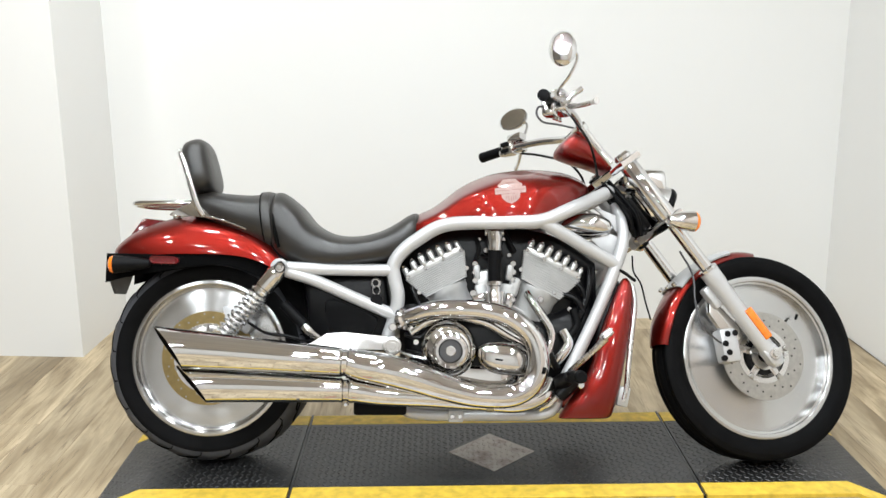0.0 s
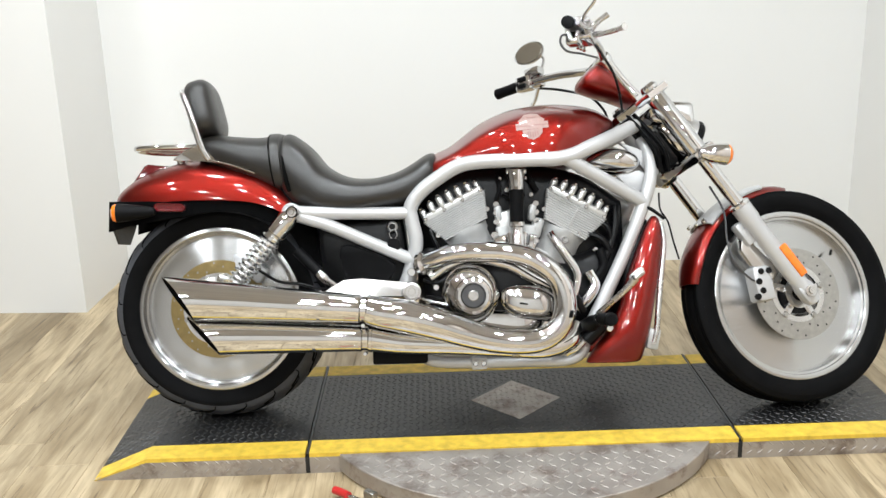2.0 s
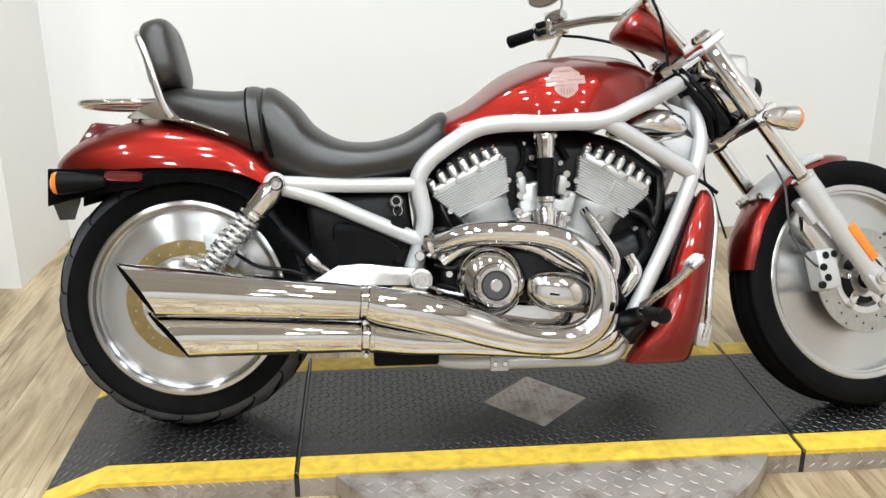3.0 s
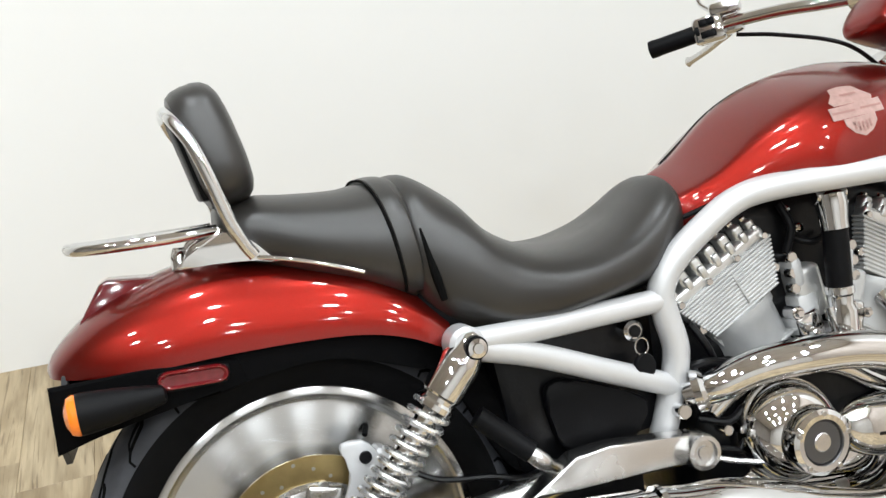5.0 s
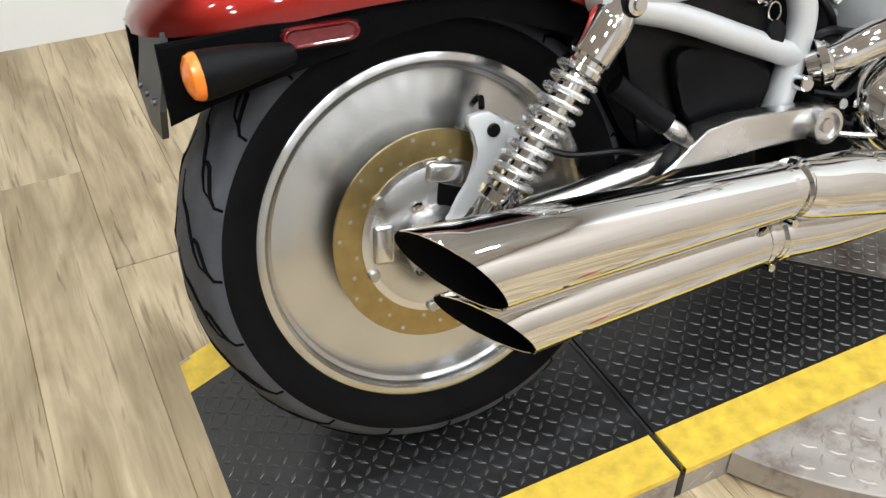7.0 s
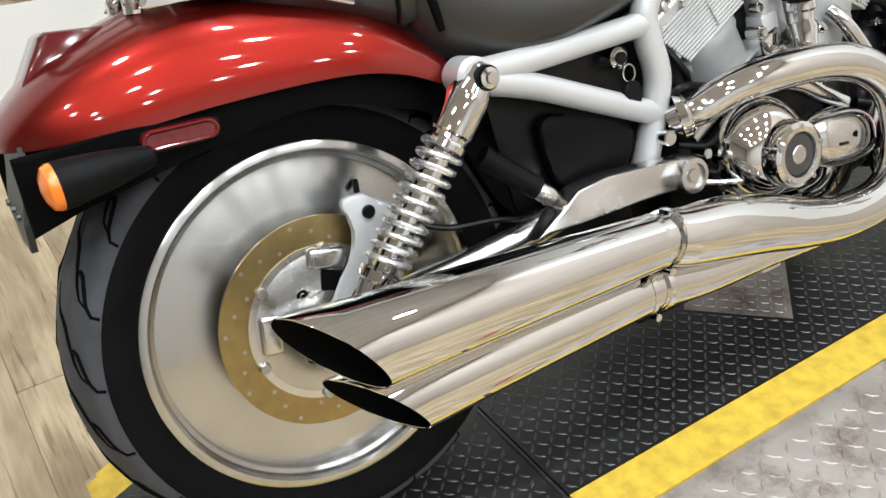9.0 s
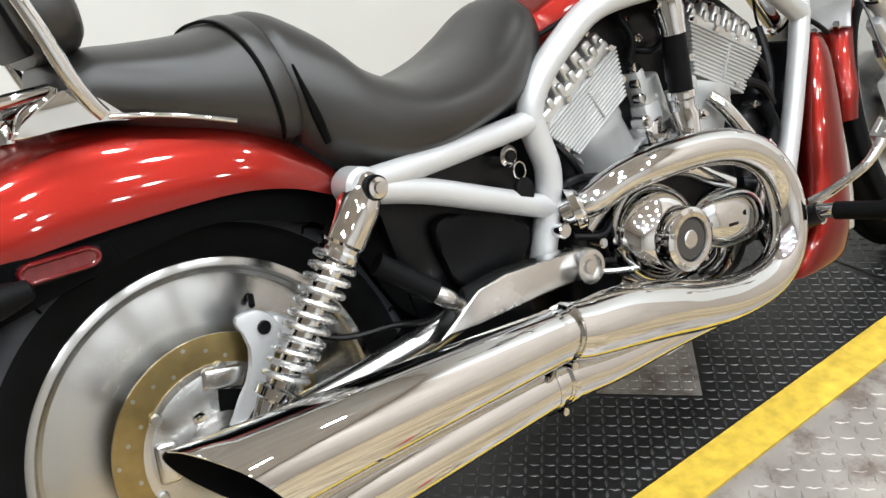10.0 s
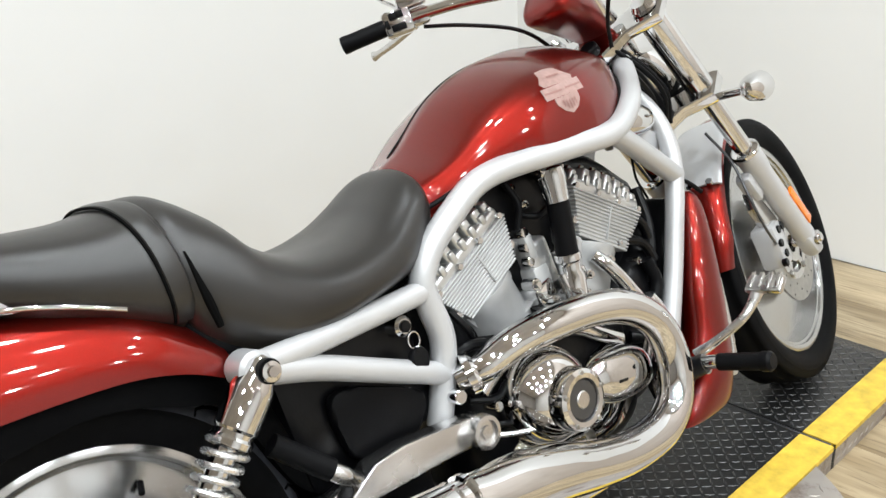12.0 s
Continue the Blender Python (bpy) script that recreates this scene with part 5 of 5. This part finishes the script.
for y in (-LEG, LEG):
    part("fork_tube", rod(on_leg(0.30, y), on_leg(0.762, y), 0.0205, 24), CHROME, steer)
    part("fork_cover", lathe([(0.024, 0), (0.030, 0.004), (0.030, 0.225), (0.0265, 0.232)], on_leg(0.512, y), STEM, 28), CHROME, steer)
    part("fork_slider", lathe([(0.014, -0.040), (0.022, -0.036), (0.0245, -0.015), (0.0255, 0.03), (0.0265, 0.25), (0.030, 0.275), (0.0305, 0.318), (0.026, 0.322)], on_leg(0.0, y), STEM, 28), SILVER, steer, "satin silver fork slider")
    part("dust_seal", lathe([(0.022, 0), (0.032, 0.002), (0.032, 0.010), (0.024, 0.014)], on_leg(0.318, y), STEM, 24), CHROME, steer)
    part("fork_cap", lathe([(0.027, -0.004), (0.028, 0.004), (0.022, 0.014), (0.012, 0.017), (0.0, 0.018)], on_leg(0.760, y), STEM, 24), CHROME, steer)
    part("axle_clamp", box(on_leg(0.0, y), (0.052, 0.040, 0.058), pose(0, 0, 0, 0, -36, 0), 0.010), SILVER, steer)
    s = -1 if y < 0 else 1
    ref = box(on_leg(0.103, y + s * 0.0255) + Vector((0.012, 0, 0.009)), (0.026, 0.010, 0.110), pose(0, 0, 0, 0, -36, 0), 0.004)
    part("fork_reflector", ref, AMBER, steer, "amber fork reflector")
    part("fork_bridge_lug", box(on_leg(0.245, y * 0.80) + Vector((-0.03, 0, -0.02)), (0.03, 0.035, 0.075), pose(0, 0, 0, 0, -36, 0), 0.008), SILVER, steer)
    cap = lathe([(0.0, 0.012), (0.010, 0.012), (0.011, 0.007), (0.0175, 0.006), (0.018, 0.0), (0.018, -0.012)], (AXLE.x, y + s * 0.022, AXLE.z), (0, s, 0), 24)
    part("axle_cap", cap, POLISHED, steer)
for s0, th, w, back in ((0.515, 0.030, 0.075, -0.03), (0.742, 0.024, 0.080, -0.035)):
    c = AXLE + STEM * s0
    outl = bmesh.new()
    rings = []
    nrm = Vector((math.cos(RAKE), 0, math.sin(RAKE)))
    for h in (-th / 2, -th / 2 + 0.004, th / 2 - 0.004, th / 2):
        k = 0.96 if abs(h) > th / 2 - 0.001 else 1.0
        rings.append([c + STEM * h + nrm * (px * k + (back if abs(py) < 0.06 else 0) * 0.6) + Vector((0, py * k, 0)) for px, py in
                      ((0.036, -0.150), (0.040, -0.100), (0.020, -0.040), (0.020, 0.040), (0.040, 0.100), (0.036, 0.150), (-0.036, 0.150), (-0.050, 0.080), (-w, 0.035), (-w, -0.035), (-0.050, -0.080), (-0.036, -0.150))])
    part("triple_clamp", skin(outl, rings), CHROME, steer, "polished triple clamp")
part("steering_stem", rod(AXLE + STEM * 0.49 - Vector((0.055, 0, 0.040)), AXLE + STEM * 0.765 - Vector((0.055, 0, 0.040)), 0.020, 20), DARK, steer)

# front fender
ff = bmesh.new()
rings = []
for k in range(33):
    a = radians(84 + 90 * k / 32)
    w = 0.062 * (1 - 0.70 * max(0.0, (9 - k) / 9) ** 2) * (1 - 0.25 * max(0.0, (k - 28) / 4))
    out, inn = [], []
    for j in range(13):
        t = math.pi * j / 12
        rr = 0.318 + 0.029 * math.sin(t) ** 0.7
        out.append(AXLE + Vector((rr * math.cos(a), w * math.cos(t), rr * math.sin(a))))
        rr -= 0.004
        inn.append(AXLE + Vector((rr * math.cos(a), (w - 0.004) * math.cos(t), rr * math.sin(a))))
    rings.append(out + list(reversed(inn)))
skin(ff, rings)
FENDER_TURN = Matrix.Translation(AXLE) @ Matrix.Rotation(radians(17.5), 4, STEM) @ Matrix.Translation(-AXLE)
part("front_fender", ff, RED, bike, "candy red front fender", m=FENDER_TURN)
br = bmesh.new()
rings = []
for k in range(15):
    a = radians(104 + 37 * k / 14)
    out, inn = [], []
    for j in range(15):
        t = math.pi * (0.06 + 0.88 * j / 14)
        rr = 0.328 + 0.026 * math.sin(t) ** 0.6
        out.append(AXLE + Vector((rr * math.cos(a), 0.068 * math.cos(t), rr * math.sin(a))))
        inn.append(AXLE + Vector(((rr - 0.005) * math.cos(a), 0.064 * math.cos(t), (rr - 0.005) * math.sin(a))))
    rings.append(out + list(reversed(inn)))
skin(br, rings)
brace = part("fork_brace", br, SILVER, bike, "pale silver brace over the front fender", m=FENDER_TURN)
for y in (-0.045, 0.0, 0.045):
    q = AXLE + Vector((0.352 * math.cos(radians(141)), y, 0.352 * math.sin(radians(141))))
    part("brace_bolt", rod(q, q + (q - AXLE).normalized() * 0.010, 0.0085, 12), CHROME, brace)
for s in (-1, 1):
    part("fender_stay", bent([(1.560, s * 0.078, 0.560), (1.575, s * 0.090, 0.530), (1.600, s * 0.095, 0.500)], 0.008), BLACK, bike, "black fender stay", m=STEER)
for s in (-1, 1):
    fc = group_part("front_caliper", bike, "silver four-piston caliper", m=STEER)
    part("caliper_body", box((1.600, s * 0.078, 0.340), (0.060, 0.060, 0.105), pose(0, 0, 0, 0, -8, 0), 0.012), SILVER, fc)
    part("caliper_arm", plate([(1.545, 0.480), (1.575, 0.470), (1.640, 0.400), (1.650, 0.370), (1.630, 0.350), (1.570, 0.395), (1.540, 0.440)], s * 0.083 - 0.012, s * 0.083 + 0.012, 0.005), POLISHED, fc)
    for x, z in ((1.590, 0.375), (1.582, 0.345), (1.592, 0.318), (1.615, 0.378), (1.575, 0.300)):
        part("piston_cap", rod((x, s * 0.100, z), (x, s * 0.112, z), 0.0095, 12), DARK, fc)
part("brake_line", bent([(1.585, -0.095, 0.345), (1.555, -0.105, 0.355), (1.505, -0.115, 0.400), (1.490, -0.110, 0.470), (1.495, -0.095, 0.560), (1.470, -0.07, 0.640)], 0.0032, seg=8), GUNMETAL, bike, "thin brake hose", m=STEER)
part("front_cable", bent([(1.365, 0.060, 0.650), (1.370, 0.070, 0.600), (1.395, 0.075, 0.560), (1.405, 0.070, 0.500), (1.415, 0.06, 0.440)], 0.0030, seg=8), BLACK, bike, "black cable", m=STEER)
part("frame_cable", bent([(1.255, -0.130, 0.600), (1.290, -0.138, 0.585), (1.330, -0.140, 0.555)], 0.005, seg=8), BLACK, bike)

# headlamp
lampg = group_part("headlamp", bike, "teardrop chrome headlamp", m=STEER)
sh = bmesh.new()
HC, HD = Vector((1.434, 0, 0.800)), Vector((0.80, 0, -0.42)).normalized()
prof = [(0.0, -0.110), (0.020, -0.106), (0.045, -0.085), (0.062, -0.050), (0.071, -0.010), (0.073, 0.012)]
lathe(prof, HC, HD, 40, sh)
for v in sh.verts:
    v.co.z = HC.z + (v.co.z - HC.z) * 1.05
part("lamp_shell", sh, CHROME, lampg)
part("lamp_visor", hull([(1.300, 0.020, 0.868, 0.880), (1.320, 0.045, 0.845, 0.905), (1.370, 0.056, 0.835, 0.916), (1.425, 0.058, 0.830, 0.917), (1.447, 0.054, 0.832, 0.914), (1.453, 0.030, 0.845, 0.900)], 24, 4.0), CHROME, lampg, "chrome headlamp top")
part("lamp_bezel", lathe([(0.064, 0.008), (0.075, 0.008), (0.077, 0.020), (0.072, 0.030), (0.062, 0.030)], HC, HD, 40, closed=True), BLACK, lampg, "black headlamp rim")
part("lamp_reflector", lathe([(0.0, -0.03), (0.03, -0.02), (0.062, 0.016)], HC, HD, 32), MIRROR, lampg)
part("lamp_lens", lathe([(0.063, 0.024), (0.050, 0.038), (0.030, 0.046), (0.0, 0.050)], HC, HD, 32), CLEAR, lampg, "clear headlamp glass")
part("lamp_bracket", bent([(1.395, 0, 0.72), (1.41, 0, 0.76), (1.42, 0, 0.80)], 0.014), CHROME, lampg)
part("lamp_box", box((1.345, 0, 0.765), (0.045, 0.10, 0.13), pose(0, 0, 0, 0, -36, 0), 0.02), DARK, bike, "black wiring cover behind the headlamp", m=STEER)
for k, (y, dx) in enumerate(((-0.070, 0.0), (-0.050, -0.018), (-0.078, -0.028), (-0.030, 0.012))):
    part("wiring_loom", bent([(1.255 + dx, y * 0.6, 0.870), (1.290 + dx, y, 0.810), (1.330 + dx, y * 1.1, 0.750), (1.350 + dx, y * 0.8, 0.690)], 0.007 - 0.001 * k, seg=10), DARK if k % 2 else BLACK, bike, "black cable loom", m=STEER)

# front turn signals
for s in (-1, 1):
    sg = group_part("turn_signal", bike, "chrome bullet turn signal", m=STEER)
    c = (1.418 + (0.020 if s > 0 else 0), s * 0.222, 0.700 + (0.034 if s > 0 else 0))
    part("signal_arm", bent([(1.420, s * 0.140, 0.706), (1.412, s * 0.180, 0.703), (1.410, s * 0.210, 0.700)], 0.009), CHROME, sg)
    part("signal_body", lathe([(0.0, -0.052), (0.012, -0.048), (0.022, -0.030), (0.028, -0.008), (0.0305, 0.020), (0.0315, 0.030), (0.026, 0.032)], c, (1, 0, -0.05), 28), CHROME, sg)
    part("signal_lens", lathe([(0.0295, 0.029), (0.0295, 0.036), (0.024, 0.043), (0.012, 0.047), (0.0, 0.048)], c, (1, 0, -0.05), 28), AMBER, sg, "amber lens")

# handlebar and gauges
bar = group_part("handlebar", bike, "chrome handlebar", m=STEER)
GR, GI = Vector((0.946, 0.368, 1.062)), Vector((1.005, 0.288, 1.066))
BAR = [(GI.x, GI.y, GI.z), (1.048, 0.235, 1.068), (1.100, 0.165, 1.062), (1.140, 0.105, 1.050), (1.165, 0.050, 1.040), (1.172, 0.0, 1.038)]
for s in (-1, 1):
    def sd(bm):
        if s > 0:
            return bm
        for v in bm.verts:
            v.co.z -= 0.145 * max(v.co.y - 0.06, 0)
        return flip(bm)
    part("bar_tube", sd(bent([tuple(GR)] + BAR, 0.0125, seg=16)), CHROME, bar)
    d = (GI - GR)
    part("grip", sd(lathe([(0.012, -0.002), (0.018, 0.0), (0.0185, 0.010), (0.0175, 0.02), (0.0175, 0.095), (0.021, 0.098), (0.021, 0.104), (0.013, 0.106)], GR, d, 20)), BLACK, bar, "black rubber grip")
    part("switch_housing", sd(box(GI + d * 0.22, (0.062, 0.038, 0.052), pose(0, 0, 0, 0, 0, -54) , 0.009)), CHROME, bar)
    for k, (u, z) in enumerate(((-0.012, 0.012), (0.012, 0.012), (0.0, -0.012))):
        p = GI + d * (0.22 + u * 6) + Vector((-0.016, -0.012, z))
        part("switch", sd(box(p, (0.016 if k < 2 else 0.030, 0.012, 0.014), pose(0, 0, 0, 0, 0, -54), 0.002)), BLACK, bar)
    part("lever_perch", sd(box(GI + d * 0.62 + Vector((0.012, 0.006, -0.002)), (0.045, 0.034, 0.036), pose(0, 0, 0, 0, 0, -54), 0.008)), CHROME, bar)
    part("lever", sd(bent([(1.062, 0.262, 1.058, 0.008), (1.068, 0.300, 1.052, 0.0065), (1.076, 0.345, 1.046, 0.006), (1.083, 0.398, 1.042, 0.006), (1.086, 0.416, 1.042, 0.0085)], 0.006, squash=((0, 0, 1), 1.3))), POLISHED, bar, "polished lever")
    part("reservoir", sd(box(GI + d * 0.60 + Vector((0.0, 0, 0.030)), (0.060, 0.040, 0.026), pose(0, 0, 0, 0, 0, -54), 0.007)), CHROME, bar)
    part("cable", sd(bent([(1.060, 0.245, 1.045), (1.110, 0.185, 1.020), (1.175, 0.110, 0.975), (1.205, 0.070, 0.920), (1.215, 0.055, 0.870)], 0.0042, seg=8)), DARK, bar, "black control cable")
    MC = Vector((1.080, 0.400, 1.225)) if s > 0 else Vector((0.998, 0.400, 1.198))
    part("mirror_stem", sd(bent([(1.040, 0.275, 1.075), (MC.x + 0.010, 0.320, MC.z - 0.110), (MC.x + 0.030, 0.372, MC.z - 0.070), (MC.x + 0.046, 0.392, MC.z - 0.018), (MC.x + 0.014, 0.401, MC.z)], 0.0048)), CHROME, bar)
    MN = (-0.80, -0.60, 0.08) if s > 0 else (0.58, -0.80, -0.25)
    def oval(bm_):
        for v in bm_.verts:
            o = v.co - MC
            av = Vector((-0.60, 0.80, 0)) if s > 0 else Vector((0, 0, 1))
            v.co = v.co + av * av.dot(o) * (0.55 if s > 0 else 0.38)
        return bm_
    part("mirror_shell", sd(oval(lathe([(0.0, -0.024), (0.020, -0.021), (0.036, -0.010), (0.0405, 0.0), (0.0405, 0.006), (0.037, 0.007)], MC, MN, 32))), CHROME, bar, "chrome mirror back")
    part("mirror_glass", sd(oval(lathe([(0.0, 0.0085), (0.036, 0.0085), (0.037, 0.004)], MC, MN, 32))), MIRROR, bar)
part("brake_reservoir", box((1.030, -0.280, 1.020), (0.058, 0.045, 0.050), pose(0, 0, 0, 0, 12, 54), 0.010, seg=3), CHROME, bar, "chrome brake fluid reservoir")
part("reservoir_lid", box((1.030, -0.280, 1.047), (0.050, 0.038, 0.006), pose(0, 0, 0, 0, 12, 54), 0.002), POLISHED, bar)
part("perch_stub", bent([(1.030, -0.300, 1.020, 0.010), (1.055, -0.318, 1.045, 0.008), (1.078, -0.330, 1.060, 0.009)], 0.009), CHROME, bar)
part("cable", bent([(0.985, -0.300, 1.005), (0.948, -0.318, 1.000), (0.938, -0.325, 0.975), (0.958, -0.318, 0.955), (1.010, -0.290, 0.960), (1.090, -0.200, 0.985)], 0.0032, seg=8), GUNMETAL, bar, "black control cable")
part("brake_lever", bent([(1.050, -0.262, 1.045, 0.008), (1.030, -0.320, 1.020, 0.006), (0.985, -0.375, 1.005, 0.0055), (0.965, -0.395, 1.008, 0.007)], 0.006, squash=((0, 0, 1), 1.3)), POLISHED, bar, "polished brake lever")
for k in range(3):
    part("hose_union", rod((1.010 + 0.012 * k, -0.262 + 0.008 * k, 0.985), (1.014 + 0.012 * k, -0.258 + 0.008 * k, 1.012), 0.0055, 10), CHROME, bar)
part("throttle_housing", box((0.985, -0.300, 1.005), (0.045, 0.040, 0.055), pose(0, 0, 0, 0, 0, 54), 0.010, seg=3), CHROME, bar)
for y in (-0.045, 0.045):
    part("riser", bent([(1.268, y, 0.925, 0.017), (1.225, y, 0.975, 0.015), (1.180, y, 1.032, 0.018)], 0.016), CHROME, bar)
part("riser_cap", box((1.172, 0, 1.040), (0.040, 0.130, 0.034), pose(0, 0, 0, 0, -36, 0), 0.010), CHROME, bar)
part("gauge_housing", hull([(1.098, 0.020, 0.964, 0.974), (1.108, 0.048, 0.955, 0.992), (1.135, 0.058, 0.944, 1.020), (1.158, 0.060, 0.936, 1.030), (1.200, 0.058, 0.926, 0.998), (1.240, 0.050, 0.912, 0.962), (1.270, 0.040, 0.900, 0.928), (1.282, 0.020, 0.902, 0.912)], 26, 2.8), RED, bar, "candy red gauge housing")
part("gauge_face", lathe([(0.0, 0.004), (0.044, 0.004), (0.048, -0.004)], (1.130, 0, 0.998), (-0.75, 0, 0.62), 32), GUNMETAL, bar, "dark gauge face")

# tank emblem: plain winged shield laid on the paint
from mathutils.bvhtree import BVHTree
tree = BVHTree.FromPolygons([v.co.copy() for v in tank.data.vertices], [tuple(p.vertices) for p in tank.data.polygons])
part("tank_seam", bent([tuple(tree.ray_cast(Vector((0.700 + 0.045 * k, 0.026, 1.2)), Vector((0, 0, -1)))[0]) for k in range(9)], 0.0022, seg=6), BLACK, tank, "dark seam along the tank top")


def decal(name, outline, mat, parent, lift=0.0012, m=(0.946, 0.833, 3.0)):
    """A flat shape pressed onto the tank's right side; outline in metres round its middle."""
    ca, sa = math.cos(radians(m[2])), math.sin(radians(m[2]))
    bm = bmesh.new()
    n = len(outline)
    cxy = (sum(p[0] for p in outline) / n, sum(p[1] for p in outline) / n)
    rings = []
    for k in (1.0, 0.66, 0.33, 0.02):
        ring = []
        for i in range(n):
            for f in (0.0, 0.5):
                a, b = outline[i], outline[(i + 1) % n]
                u, w = a[0] + (b[0] - a[0]) * f, a[1] + (b[1] - a[1]) * f
                u, w = cxy[0] + (u - cxy[0]) * k, cxy[1] + (w - cxy[1]) * k
                x, z = m[0] + ca * u - sa * w, m[1] + sa * u + ca * w
                hit = tree.ray_cast(Vector((x, -0.5, z)), Vector((0, 1, 0)))
                p, nn = (hit[0], hit[1]) if hit[0] is not None else (Vector((x, -0.17, z)), Vector((0, -1, 0)))
                ring.append(p + (nn if nn.y < 0 else -nn) * lift)
        rings.append(ring)
    skin(bm, rings)
    return part(name, bm, mat, parent)


decal("emblem_crest", [(-0.034, 0.011), (-0.039, 0.018), (-0.026, 0.029), (-0.020, 0.038), (0.000, 0.040), (0.020, 0.038), (0.026, 0.029), (0.039, 0.018), (0.034, 0.011)], EMBLEM, tank)
decal("emblem_bar", [(-0.047, 0.009), (0.047, 0.012), (0.047, -0.009), (-0.047, -0.011)], EMBLEM, tank, 0.0020)
decal("emblem_shield", [(-0.029, -0.011), (0.029, -0.009), (0.028, -0.022), (0.016, -0.035), (0.000, -0.042), (-0.016, -0.035), (-0.028, -0.022)], EMBLEM, tank)
for u, w, du, dw in ((-0.025, 0.0, 0.020, 0.0016), (0.025, 0.001, 0.020, 0.0016), (0.0, 0.020, 0.014, 0.0014), (-0.014, -0.018, 0.0016, 0.006), (-0.007, -0.020, 0.0016, 0.007), (0.0, -0.021, 0.0016, 0.008), (0.007, -0.020, 0.0016, 0.007), (0.014, -0.018, 0.0016, 0.006)):
    decal("emblem_stroke", [(u - du, 1.28 * w + dw), (u + du, 1.28 * w + dw), (u + du, 1.28 * w - dw), (u - du, 1.28 * w - dw)], EMBLEM_DARK, tank, 0.0026)

# ---- plank floor, laid along the depth of the room ----
PW, PL = 0.182, 1.22
proto = {}


def plank_mesh(w, ln):
    key = (round(w, 3), round(ln, 3))
    if key not in proto:
        bm = box((0, 0, 0.003), (w - 0.0005, ln - 0.0005, 0.010), None, 0.0012, seg=1)
        proto[key] = mesh_of(bm, PLANK)
    return proto[key]


rng = random.Random(4)
x = -4.2
while x < 2.62:
    w = min(PW, 2.62 - x)
    y = -6.0 - rng.random() * PL
    while y < 1.66:
        lo, hi = max(y, -6.0), min(y + PL, 1.66)
        if hi - lo > 0.05 and w > 0.02 and not (x + w < -0.9 and lo > 1.35):
            ob = new("plank", plank_mesh(w, round(hi - lo, 2)))
            ob.parent = floor
            ob.matrix_basis = pose(x + w / 2, (lo + hi) / 2, -0.008)
        y += PL
    x += PW
